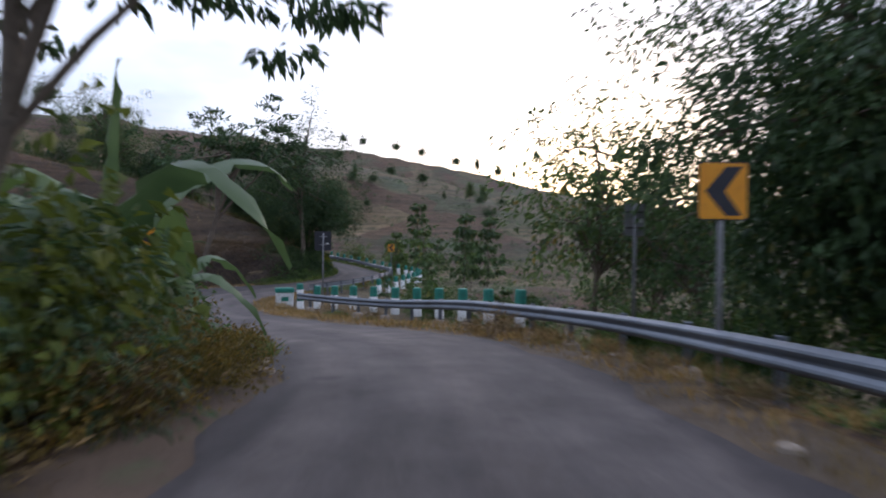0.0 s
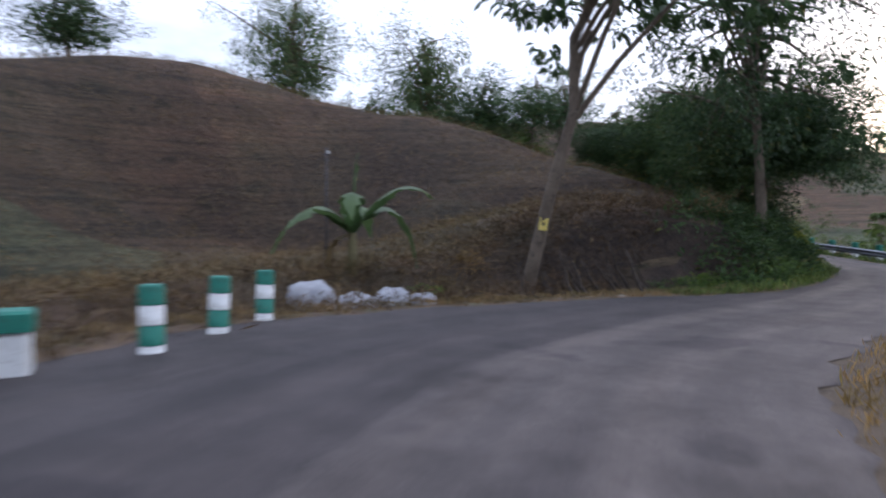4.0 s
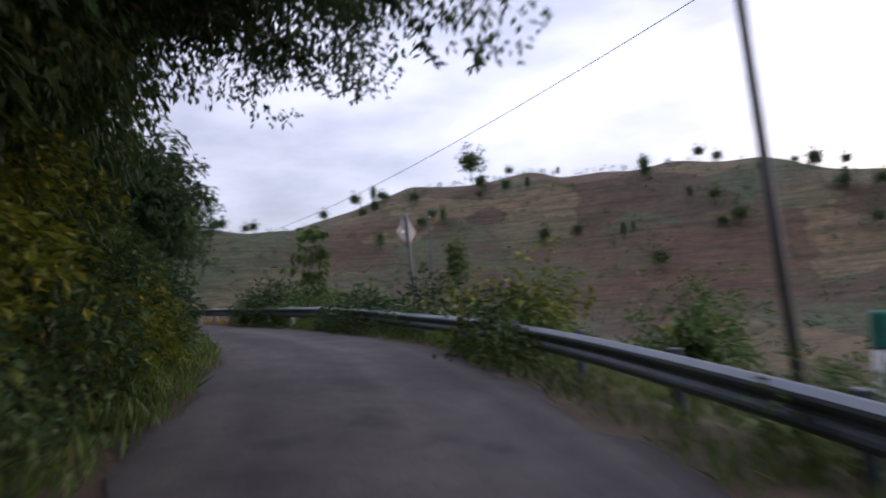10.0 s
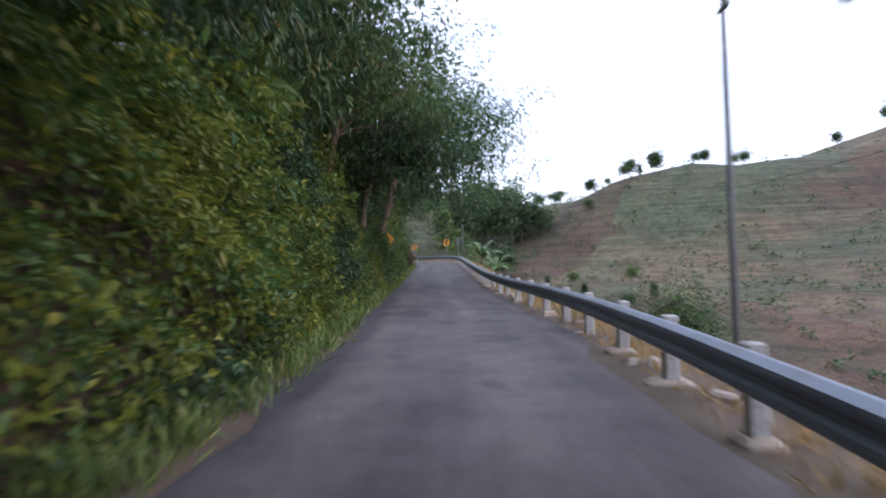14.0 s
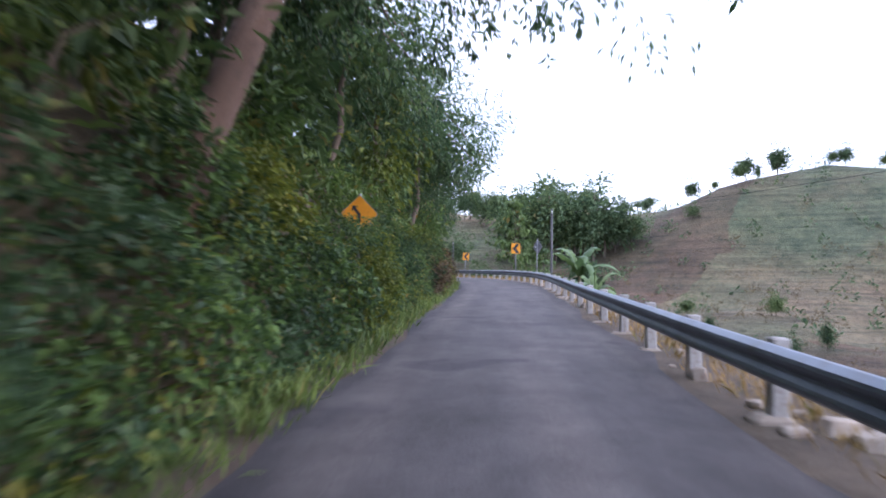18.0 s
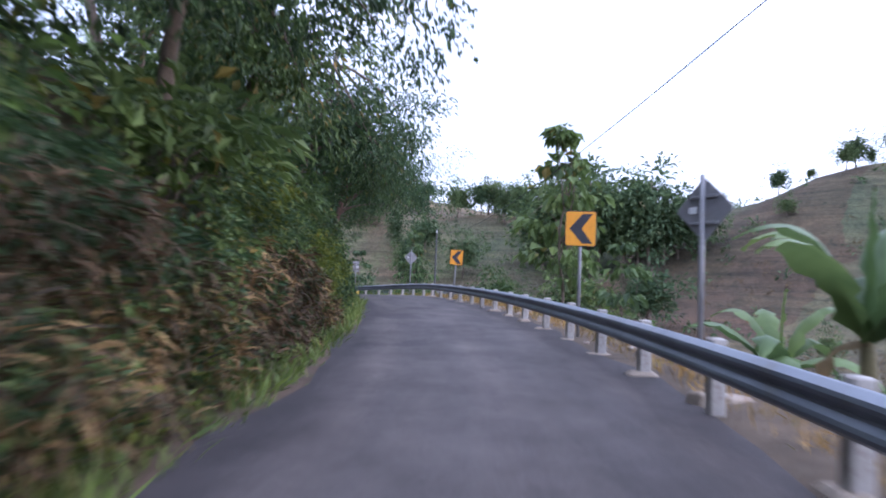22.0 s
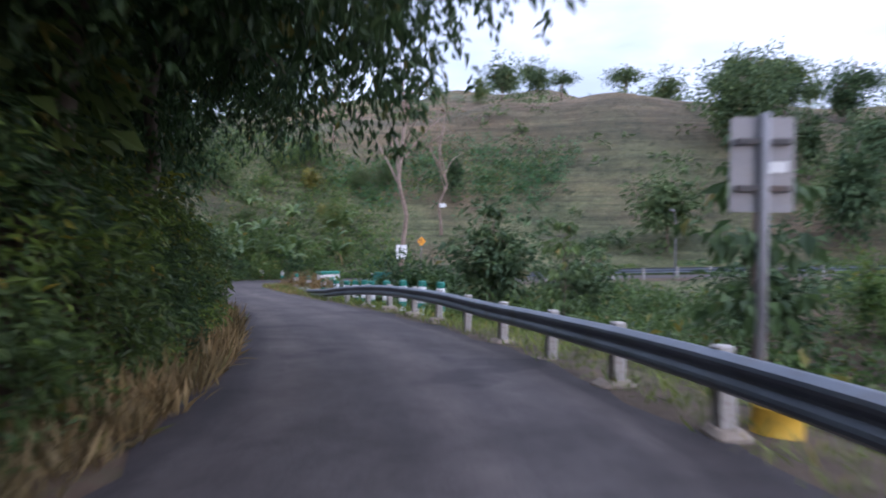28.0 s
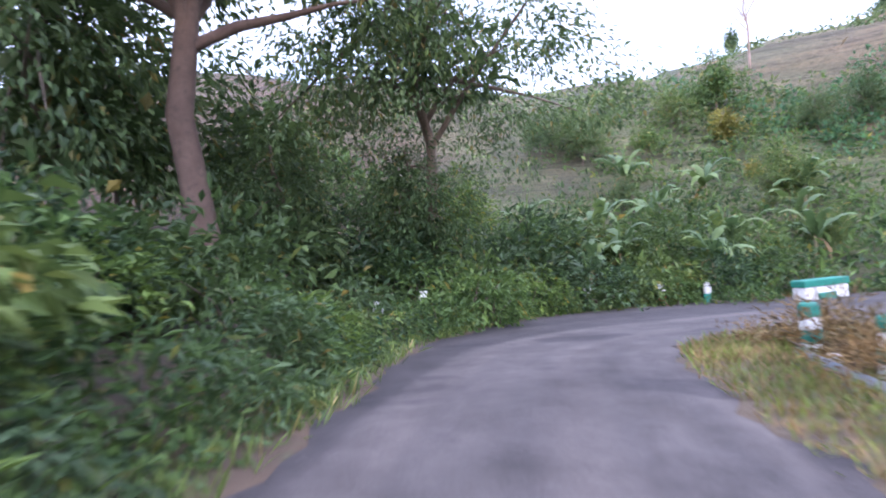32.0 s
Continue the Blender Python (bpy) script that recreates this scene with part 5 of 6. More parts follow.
thicket([B["green"], B["vine"], B["dark"], B["broad"]], 8.9, 11.2, 0.55, -5.4, -4.2, (0.9, 1.3))
thicket([B["vine"], B["ochre"], B["dark"]], 11.3, 12.5, 0.3, -5.6, -4.6, (0.6, 0.9))
thicket([B["green"], B["vine"], B["dark"], B["broad"]], 13.1, 30.4, 0.55, -5.4, -4.2, (0.9, 1.3))
LOW_BOUGHS = ((10.75, -4.2), (11.3, -5.0), (10.3, -4.9), (11.15, -5.1))
for s, d, proto, scale in ((8.3, -5.0, T_CANOPY, 0.85), (9.0, -5.1, T_CANOPY, 0.9), (9.6, -4.8, T_CANOPY, 0.92), (10.1, -5.2, T_DENSE, 0.95), (10.35, -4.6, T_CANOPY, 0.97), (10.45, -4.5, T_ARCH, 0.95), (11.15, -5.1, T_ARCH, 0.95), (9.75, -4.5, T_ARCH, 0.85), (10.75, -4.2, T_ARCH, 0.94), (11.3, -5.0, T_ARCH, 0.96), (10.3, -4.9, T_ARCH, 0.93), (10.2, -4.9, T_DENSE2, 0.8), (10.65, -4.1, T_DENSE2, 0.85), (11.1, -4.2, T_DENSE2, 0.85), (11.3, -4.0, T_DENSE2, 0.7), (10.95, -4.9, T_CANOPY, 0.92), (11.4, -5.1, T_CANOPY, 0.92), (11.9, -6.6, T_FINE2, 1.0), (12.4, -6.4, T_FINE2, 1.1), (13.0, -5.0, T_DENSE2, 0.95), (13.0, -3.0, T_ROUND, 1.06), (14.3, -3.0, T_ARCH, 0.8), (13.8, -4.3, T_DENSE2, 1.1), (12.6, -5.6, T_LIGHT, 0.7), (13.2, -6.0, T_DENSE, 1.05),
                           (14.1, -5.3, T_DENSE, 1.1), (14.7, -5.0, T_DENSE2, 1.15), (15.2, -5.6, T_DENSE, 1.15), (15.9, -5.2, T_DENSE2, 1.2), (16.5, -5.4, T_OVER2, 1.05), (17.2, -4.8, T_OVER, 1.0), (17.7, -5.4, T_DENSE2, 1.2), (17.9, -3.8, T_OVER2, 1.2), (18.8, -3.8, T_OVER, 1.45), (19.1, -5.0, T_OVER2, 1.0), (19.6, -5.6, T_DENSE, 1.0), (20.6, -5.4, T_FINE2, 1.15), (21.3, -5.4, T_FINE2, 1.1), (20.2, -9.5, T_BACK, 1.0), (18.9, -8.0, T_BACK, 1.0), (22.1, -4.3, T_FINE2, 1.3), (22.6, -5.6, T_DENSE, 1.05),
                           (23.3, -5.2, T_OVER2, 0.95), (24.2, -5.2, T_DENSE2, 1.1), (25.2, -4.9, T_OVER2, 0.95), (26.1, -4.8, T_OVER2, 1.0), (26.8, -3.9, T_OVER, 1.15), (27.3, -5.2, T_DENSE, 1.0), (27.9, -4.9, T_OVER2, 1.05), (28.6, -4.3, T_CANOPY, 0.9), (29.2, -4.1, T_CANOPY, 0.95), (29.9, -3.8, T_FINE2, 1.25), (30.4, -5.0, T_OVER2, 0.9), (30.9, -5.5, T_DENSE, 1.0)):
    plant_at(proto, s, d, scale, True, 0.63 if (s, d) in LOW_BOUGHS else 0.8 if proto is T_CANOPY and 9.3 < s < 12 else 1.0)
thicket([T_BACK, T_BACK, T_FINE2, T_BACK], 16.2, 31, 1.0, -10.5, -7.6, (0.9, 1.25))
for st, d, k in ((21.75, -2.75, 0.42), (21.95, -2.85, 0.5), (22.15, -2.8, 0.45), (22.0, -3.2, 0.55), (21.2, -2.7, 0.4), (20.4, -2.8, 0.4), (21.5, -2.75, 0.4)):
    plant_at(B["vine"], st, d, k)
for st, d, k in ((12.6, -2.7, "green"), (12.85, -2.6, "low"), (13.05, -2.5, "green"), (13.25, -2.6, "vine")):
    plant_at(B[k], st, d, 0.75)
# beyond the last straight
for x, y, proto, scale, turn in ((-144.4, 40.0, T_BEND, 1.4, 200), (-141.5, 37.6, T_DENSE2, 1.5, 60), (-151.0, 35.4, T_DENSE2, 0.85, 300), (-151.6, 35.6, T_LAYER, 1.1, 90), (-146.6, 36.4, T_DENSE2, 0.75, 200), (-139.3, 47.0, T_LIGHT, 0.9, 250), (-139.5, 52.0, T_LIGHT, 1.15, 20), (-138.5, 56.5, T_OVER2, 0.95, 220),
                                 (-136.0, 60.5, T_DENSE2, 0.9, 70), (-146.5, 31.5, T_BACK, 0.9, 30), (-154.5, 30.5, T_LIGHT, 0.8, 40), (-156.2, 33.6, T_LIGHT, 0.6, 0), (-142.0, 33.0, T_BACK, 1.0, 0)):
    plant(proto, x, y, scale, turn)
thicket([B["green"], B["dark"], B["broad"]], 30.6, 36, 0.2, -6.5, -4.2, (0.7, 1.1))
thicket([B["green"], B["dark"], B["broad"]], 31.5, 34.5, 0.16, -12, -6.5, (0.9, 1.4))
thicket([B["green"], B["dark"], B["broad"]], 34.5, 40, 0.45, -13, -7.5, (0.5, 0.9))
thicket([B["dark"], B["dark"], B["broad"]], 33.2, 35.8, 0.12, -11, -7.5, (1.1, 1.6))
thicket([B["low"], B["green"], B["low"]], 34.5, 35.8, 0.2, -6.0, -4.2, (0.6, 0.9))
thicket([B["low"], B["low"]], 36, 42, 0.4, -7.5, -6.0, (0.5, 0.7))
thicket([B["dry"], B["low"], B["dry"]], 33.1, 34.3, 0.14, 2.7, 4.4, (0.45, 0.75))
thicket([B["green"], B["dark"], B["broad"]], 30, 33, 0.42, 7.0, 18, (0.5, 0.8))
thicket([B["dry"], B["dry"], B["low"]], 26.5, 29.5, 0.3, 5.0, 16, (0.4, 0.7))
for x, y, k, scale in ((-151.5, 56.7, "dark", 1.1), (-152.6, 56.2, "dark", 1.2), (-153.6, 56.3, "broad", 1.3), (-155.2, 56.4, "dark", 1.3), (-153.6, 58.3, "dark", 1.1)):
    plant(B[k], x, y, scale)
# right of the road, over the rail
for s, d, k, scale in ((11.3, 2.5, "green", 0.55), (11.42, 2.6, "dark", 0.6), (11.5, 3.1, "vine", 0.75), (11.8, 3.2, "low", 0.7), (12.05, 2.9, "green", 0.6), (12.3, 2.5, "dark", 0.6), (12.45, 2.4, "green", 0.6), (12.62, 2.5, "dark", 0.55), (12.9, 2.6, "low", 0.7), (13.05, 2.6, "green", 0.7), (13.25, 2.6, "dark", 0.75),
                       (13.15, 3.0, "green", 0.85), (13.45, 2.55, "dark", 0.85), (13.65, 2.6, "green", 0.8), (13.6, 3.2, "green", 1.05), (13.9, 2.9, "green", 0.75), (12.7, 3.7, "broad", 0.9), (12.2, 4.0, "dark", 0.8), (11.7, 4.2, "green", 0.8), (10.3, 3.2, "low", 0.6), (10.6, 3.3, "green", 0.55)):
    p, _ = along(s, d)
    plant(B[k], p[0], p[1], scale, z=p[2] - 0.05)
thicket([B["low"], B["dry"]], 7, 11, 0.45, 3.0, 3.8, (0.35, 0.55))
for x, y, proto, scale in ((3.6, 78.5, T_TEAK, 1.1), (-5.4, 72.5, T_TEAK, 0.95), (-3.0, 76.0, T_TEAK2, 1.0), (-0.5, 80.0, T_TEAK, 1.0), (3.0, 70.0, T_TEAK2, 1.1),
                           (-11.4, 80.0, T_DENSE2, 0.85), (-6.5, 79.5, T_TEAK2, 1.2), (-21.0, 88.0, T_LIGHT, 1.0), (-14.0, 84.0, T_LIGHT, 0.7), (-6.0, 90.0, T_LIGHT, 0.9), (-114.2, 84.3, T_TEAK, 1.15), (-116.5, 87.0, T_TEAK2, 1.0),
                           (-118.0, 86.5, T_LIGHT, 0.5), (-143.0, 76.5, T_TEAK, 1.2), (-145.0, 71.5, T_TEAK2, 1.1), (-150.5, 62.0, T_TEAK2, 0.9)):
    plant(proto, x, y, scale, z=max(ground_z(x, y), -4.5))
thicket([B["green"], B["dark"], B["broad"]], 9, 14, 0.6, 6.0, 11, (0.7, 1.1))
thicket([B["dry"], B["low"], B["green"]], 14, 25, 0.6, 5.5, 12, (0.5, 0.8))
for k in range(11):
    x, y = RNG.uniform(-150, -116), RNG.uniform(90, 118)
    plant(RNG.choice([T_HILL, T_HILL, T_HILL3]), x, y, RNG.uniform(0.35, 0.6))
for k in range(44):
    x, y = RNG.uniform(-225, -178), RNG.uniform(55, 128)
    plant(RNG.choice([T_HILL, T_HILL, T_HILL, T_HILL3, T_HILL2]), x, y, RNG.uniform(0.9, 1.4) if y < 112 else RNG.uniform(0.4, 0.7))
for k in range(14):
    x, y = RNG.uniform(-172, -150), RNG.uniform(58, 90)
    plant(RNG.choice([T_LIGHT, T_TEAK2, T_HILL]), x, y, RNG.uniform(0.5, 0.8))
for k in range(18):
    x, y = RNG.uniform(-186, -158), RNG.uniform(16, 38)
    if ground_z(x, y) < 13:
        plant(RNG.choice([T_LIGHT, T_LIGHT, T_DENSE2, T_TEAK2]), x, y, RNG.uniform(0.35, 0.6))
for x, y, scale in ((-152.0, 84.0, 0.9), (-155.0, 92.0, 1.2), (-158.0, 100.0, 1.2)):
    plant(RNG.choice([T_HILL, T_BACK, T_HILL]), x, y, scale)
for k in range(36):
    plant(RNG.choice([T_HILL, T_HILL3, T_HILL]), RNG.uniform(-215, 40), RNG.uniform(215, 300), RNG.uniform(0.5, 0.95))
for k in range(30):
    plant(RNG.choice([T_HILL, T_HILL3, T_HILL2]), RNG.uniform(-330, -230), RNG.uniform(-30, 120), RNG.uniform(0.8, 1.4))
for x, y, top, proto, tall in ((-34.7, 81.7, 4.4, T_TEAK, 6.4), (-33.2, 80.7, 2.4, T_TEAK2, 5.2), (-67.7, 129.9, 11.5, T_HILL3, 7.0), (-2.8, 69.8, 5.8, T_TEAK, 6.4), (-2.0, 64.8, 2.9, T_TEAK2, 5.2), (-5.4, 69.6, 2.6, T_TEAK2, 5.2), (2.2, 60.6, 4.3, T_TEAK, 6.4), (4.7, 62.0, 4.1, T_TEAK, 6.4)):
    z = max(ground_z(x, y), top - 9.0)
    plant(proto, x, y, (top - z) / tall, z=z)
plant(T_DENSE, -87.3, 101.5, 1.35, 30, stretch=0.8)
plant(T_DENSE, -80.5, 104.0, 0.7, 80, stretch=0.7)
# the dark wood beyond the chevron boards
for k in range(11):
    x, y = -188.5 + 0.5 * k * RNG.uniform(0.7, 1.3), 92.0 + 2.3 * k + RNG.uniform(-1, 1)
    plant(T_HILL, x, y, (RNG.uniform(17.5, 23.0) - ground_z(x, y)) / 6.3)
# ridge trees
for x, y, proto, scale in ((-163, 260, T_HILL, 1.2), (-100, 275, T_HILL3, 1.4), (-62, 245, T_HILL, 1.0), (-52, 300, T_HILL, 1.0), (12, 279, T_HILL3, 1.4), (-152, 262, T_HILL, 0.8), (-210, 248, T_HILL, 0.9), (-198, 226, T_HILL, 0.8), (-160, 200, T_HILL3, 1.0),
                           (-324, 9, T_HILL2, 1.0), (-340, 33, T_HILL2, 2.1), (-284, 77, T_HILL, 1.3), (-275, 95, T_HILL, 1.5), (-265, 110, T_HILL2, 1.5), (-237, -36, T_HILL3, 1.0), (21, 320, T_HILL3, 1.5), (-10, 290, T_HILL, 1.0), (-25, 285, T_HILL, 0.9),
                           (-300, 20, T_HILL, 1.2), (-260, 5, T_HILL, 1.0), (-250, 40, T_HILL, 1.1), (-226, 60, T_HILL, 0.9)):
    plant(proto, x, y, scale)
for x, y, proto, scale in ((-163, 979, T_HILL, 2.80), (-130, 969, T_HILL, 2.80), (-78, 989, T_HILL, 2.80), (-36, 962, T_HILL, 2.80), (19, 962, T_HILL, 2.80), (52, 946, T_HILL3, 3.40), (86, 959, T_HILL, 2.80),
                           (160, 949, T_HILL, 2.80), (-192, 130, T_HILL, 0.73), (-190, 134, T_HILL, 0.35), (-187, 139, T_HILL, 0.81), (-188, 146, T_HILL, 0.95), (-186, 156, T_HILL, 0.51), (-185, 158, T_HILL, 0.66),
                           (-186, 137, T_HILL, 0.62), (-188, 142, T_HILL3, 0.51), (-190, 147, T_HILL, 0.65), (-185, 166, T_HILL, 0.53), (-187, 170, T_HILL, 0.60), (-241, 239, T_HILL, 0.89), (-225, 245, T_HILL, 1.03),
                           (-231, 262, T_HILL3, 1.22), (-183, 279, T_HILL, 2.20)):
    plant(proto, x, y, scale, sink=8.5 if y > 900 else 0.15)

# grass along the edges
grass(5, 1.3, 3.2, 6000, lambda s, u: -np.interp(s, *LEFT_EDGE) - 0.05 - 1.1 * u, GRASS, "green grass along the inside verge", 0.3)
grass(6, 3.6, 7.0, 12000, lambda s, u: -np.interp(s, *LEFT_EDGE) - 0.05 - 1.6 * u, GRASS_DRY, "dry trampled grass at the foot of the bank", 0.16)
grass(7, 6.4, 28.2, 28000, lambda s, u: -np.interp(s, *LEFT_EDGE) - 0.02 - 0.75 * u, GRASS, "rank green grass along the verge", 0.34)
grass(13, 27.5, 31.2, 9000, lambda s, u: -np.interp(s, *LEFT_EDGE) - 0.02 - 0.8 * u, GRASS_DRY, "rust-brown dry grass at the foot of the bank", 0.4)
grass(8, 31, 41, 14000, lambda s, u: -np.interp(s, *LEFT_EDGE) - 0.02 - 1.4 * u, GRASS, "tall green grass along the verge", 0.3)
grass(9, -1, 6, 11000, lambda s, u: np.interp(s, *RIGHT_EDGE) + 0.1 + 1.6 * u, GRASS_DRY, "dry brown grass under the guard rail", 0.22)
grass(10, 6, 13.4, 14000, lambda s, u: np.interp(s, *RIGHT_EDGE) + 0.1 + 1.5 * u, GRASS, "green grass under the guard rail", 0.28)
grass(11, 13.4, 28, 15000, lambda s, u: np.interp(s, *RIGHT_EDGE) + 0.25 + 1.3 * u, GRASS_DRY, "dry grass behind the guard rail posts", 0.25)
grass(14, 32.3, 35.2, 5000, lambda s, u: np.interp(s, *RIGHT_EDGE) + 0.05 + 1.5 * u, GRASS_DRY, "dry straw grass on the verge before the parapet", 0.22)
grass(12, 27, 35, 10000, lambda s, u: np.interp(s, *RIGHT_EDGE) + 0.05 + 1.6 * u, GRASS, "green grass under the guard rail", 0.25)


# ---- banana plants ----
def banana_leaf(rng, length, width, rise, fall):
    """An arching blade with a midrib, split at places along its edge."""
    n = 17
    t = np.linspace(0, 1, n)
    x = length * (0.75 * t + 0.25 * np.sin(t * 1.6))
    z = rise * np.sin(t * 1.9) * 1.0 - fall * t ** 2.4
    w = width * np.sin(np.clip(t * 1.05 + 0.06, 0, 1) * math.pi) ** 0.6
    w[0] = 0.04
    v, f = [], []
    for i in range(n):
        for k in (-1, 0, 1):
            cut = 1.0 if rng.random() < 0.62 else rng.uniform(0.45, 0.75)
            v.append((x[i] + (0.03 * rng.normal() if k else 0), k * w[i] / 2 * cut, z[i] - (0.16 * w[i] * cut + 0.03 * abs(rng.normal()) if k else 0)))
    for i in range(n - 1):
        f += [(3 * i, 3 * i + 1, 3 * i + 4, 3 * i + 3), (3 * i + 1, 3 * i + 2, 3 * i + 5, 3 * i + 4)]
    return np.array(v), f


def banana_proto(seed, stem, leaves):
    rng = np.random.default_rng(seed)
    b = thing("banana_plant", pose(0, 0, -300), "banana plant with long arching green leaves", "banana plant", "banana plants")
    piece("stalk", mesh("stalk", *tube([(0, 0, -0.4), (0.03, 0, stem * 0.5), (0.0, 0.04, stem)], [0.12, 0.10, 0.06], 9), STALK, True), b, "fibrous green-brown stalk")
    for k in range(leaves):
        v = banana_leaf(rng, rng.uniform(1.5, 2.1), rng.uniform(0.42, 0.58), rng.uniform(0.5, 1.3), rng.uniform(0.5, 1.8))
        me = mesh("blade", *v, LEAF_BANANA, True)
        piece("leaf", me, b, at=pose(0, 0, stem - 0.05 - 0.03 * k, 0, rng.uniform(-35, 5), 360 * k / leaves + rng.uniform(-20, 20)))
    young = banana_leaf(rng, 1.5, 0.16, 0.1, 0.0)
    piece("leaf", mesh("blade", *young, LEAF_BANANA, True), b, "rolled upright young leaf", pose(0, 0, stem, 0, -82, 40))
    dead = banana_leaf(rng, 1.2, 0.3, 0.2, 2.0)
    piece("leaf", mesh("blade", *dead, LEAF_DRY, True), b, "dry hanging brown leaf", pose(0, 0, stem - 0.2, 0, 20, 200))
    return b


BANANA, BANANA2 = banana_proto(51, 1.7, 8), banana_proto(52, 1.2, 7)
for x, y, proto, scale, turn in ((-4.3, 7.7, BANANA2, 1.55, 30), (-4.6, 9.9, BANANA2, 1.0, 100), (-12.3, 19.6, BANANA, 1.4, 60), (-13.6, 20.2, BANANA2, 1.2, 10), (-21.3, 39.9, BANANA2, 1.3, 0), (-110.6, 89.9, BANANA, 1.5, 40), (-102.2, 87.0, BANANA, 1.35, 70),
                                 (-154.3, 36.3, BANANA2, 0.88, 160), (-157.4, 36.0, BANANA, 0.96, 10), (-159.6, 34.6, BANANA, 1.08, 70), (-162.2, 36.6, BANANA, 1.04, 140), (-164.6, 34.8, BANANA, 1.12, 200), (-167.0, 37.0, BANANA, 1.04, 260), (-169.5, 34.0, BANANA, 1.12, 300), (-161.0, 31.0, BANANA, 1.20, 20),
                                 (-158.0, 30.0, BANANA, 1.12, 100), (-165.0, 30.0, BANANA, 1.20, 45), (-170.0, 28.0, BANANA, 1.20, 85), (-152.0, 38.3, BANANA2, 0.72, 220), (-150.4, 38.8, BANANA2, 0.64, 20), (-172.5, 32.0, BANANA, 1.20, 15), (-167.0, 25.0, BANANA, 1.28, 120)):
    plant(proto, x, y, scale * (0.85 if x < -140 else 1.0), turn)


# ---- fields and scrub on the slopes ----
def slope_scrub(seed, count, area, per, radius, leaf, mat, name, label, rows=0.0, clear=7.0, top=None):
    """Many low plants over a stretch of hillside; rows: spacing of planted lines."""
    rng = np.random.default_rng(seed)
    x, y = rng.uniform(area[0], area[1], count), rng.uniform(area[2], area[3], count)
    if rows:
        z = ground_height(x, y)
        gx, gy = (ground_height(x + 1, y) - ground_height(x - 1, y)) / 2, (ground_height(x, y + 1) - ground_height(x, y - 1)) / 2
        move = np.clip((np.round(z / rows) * rows - z) / np.maximum(gx ** 2 + gy ** 2, 0.02), -6, 6)
        x, y = x + move * gx + rng.normal(size=count) * 0.2, y + move * gy + rng.normal(size=count) * 0.2
    far = np.min([(x - LINE[i, 0]) ** 2 + (y - LINE[i, 1]) ** 2 for i in range(0, len(LINE), 3)], axis=0) > clear ** 2
    x, y = x[far], y[far]
    z = ground_height(x, y)
    if top:
        # patchy, and thinning out towards the dry tops
        patch = np.sin(x * 0.21 + 1.3 * np.sin(y * 0.13)) + np.sin(y * 0.27 + 0.9 * np.sin(x * 0.17 + 2)) * 0.8
        kept = rng.random(len(x)) < np.clip((top - z) / 6, 0, 1) * np.clip(0.75 + 0.75 * patch, 0.04, 1)
        x, y, z = x[kept], y[kept], z[kept]
    size = radius * rng.uniform(0.5, 1.4, len(x))
    c = np.repeat(np.stack([x, y, z + size * 0.45], 1), per, axis=0)
    off = unit(rng.normal(size=c.shape)) * rng.uniform(0.4, 1, (len(c), 1))
    pos = c + off * np.repeat(size, per)[:, None] * np.array([1, 1, 0.8])
    v, f = leaf_quads(pos, off + rng.normal(size=c.shape) * 0.4, leaf[0], leaf[1], rng)
    tagged(new(name, mesh(name, v, f, mat)), label, name.replace("_", " "), kind="stuff")


slope_scrub(61, 1500, (-210, 60, 100, 330), 14, 1.1, (0.7, 0.35), LEAF_FAR, "hillside_scrub", "scattered dark scrub over the brown hillside")
slope_scrub(62, 1700, (-330, -180, -60, 150), 14, 0.95, (0.7, 0.34), LEAF_FAR, "hillside_scrub", "patchy green scrub on the western slopes", top=40.0)
slope_scrub(75, 1300, (-215, -150, -30, 24), 13, 0.9, (0.55, 0.25), LEAF_FAR, "hillside_scrub", "green shrubs on the slope behind the bend", 0, 7.0, 20.0)
slope_scrub(72, 400, (-420, -300, -120, 200), 15, 1.8, (1.0, 0.5), LEAF_FAR, "hillside_scrub", "scattered green scrub on the western heights")
slope_scrub(63, 2000, (-204, -180, 0, 44), 14, 0.85, (0.45, 0.2), LEAF_CROP, "cassava_field", "rows of blue-green crop plants along the slope", 1.15, 7.0, 18.5)
slope_scrub(64, 1900, (-200, -146, 4, 42), 16, 0.9, (0.42, 0.18), LEAF_LIGHT, "hillside_scrub", "light green growth on the slope above the bend", 0, 4.6, 17.0)
slope_scrub(73, 1000, (-200, -146, 4, 42), 16, 1.0, (0.42, 0.18), LEAF_DARK, "hillside_scrub", "dark green shrubs on the slope above the bend", 0, 4.8, 17.0)
slope_scrub(74, 700, (-178, -140, 52, 100), 18, 0.9, (0.36, 0.15), LEAF_DARK, "hillside_scrub", "dark green shrubs below the guard rail", 0, 6.0)
slope_scrub(65, 8500, (-54, -15, 24, 66), 9, 0.3, (0.24, 0.03), LEAF_DRY, "hillside_scrub", "dry tufts over the brown knoll")
slope_scrub(66, 500, (-60, 20, 78, 130), 20, 0.7, (0.3, 0.12), LEAF_BROAD, "hillside_scrub", "low green growth in the valley below the road")
slope_scrub(67, 700, (-175, -60, 88, 150), 20, 0.7, (0.3, 0.12), LEAF_DRY, "hillside_scrub", "dry brown growth on the slope across the valley")

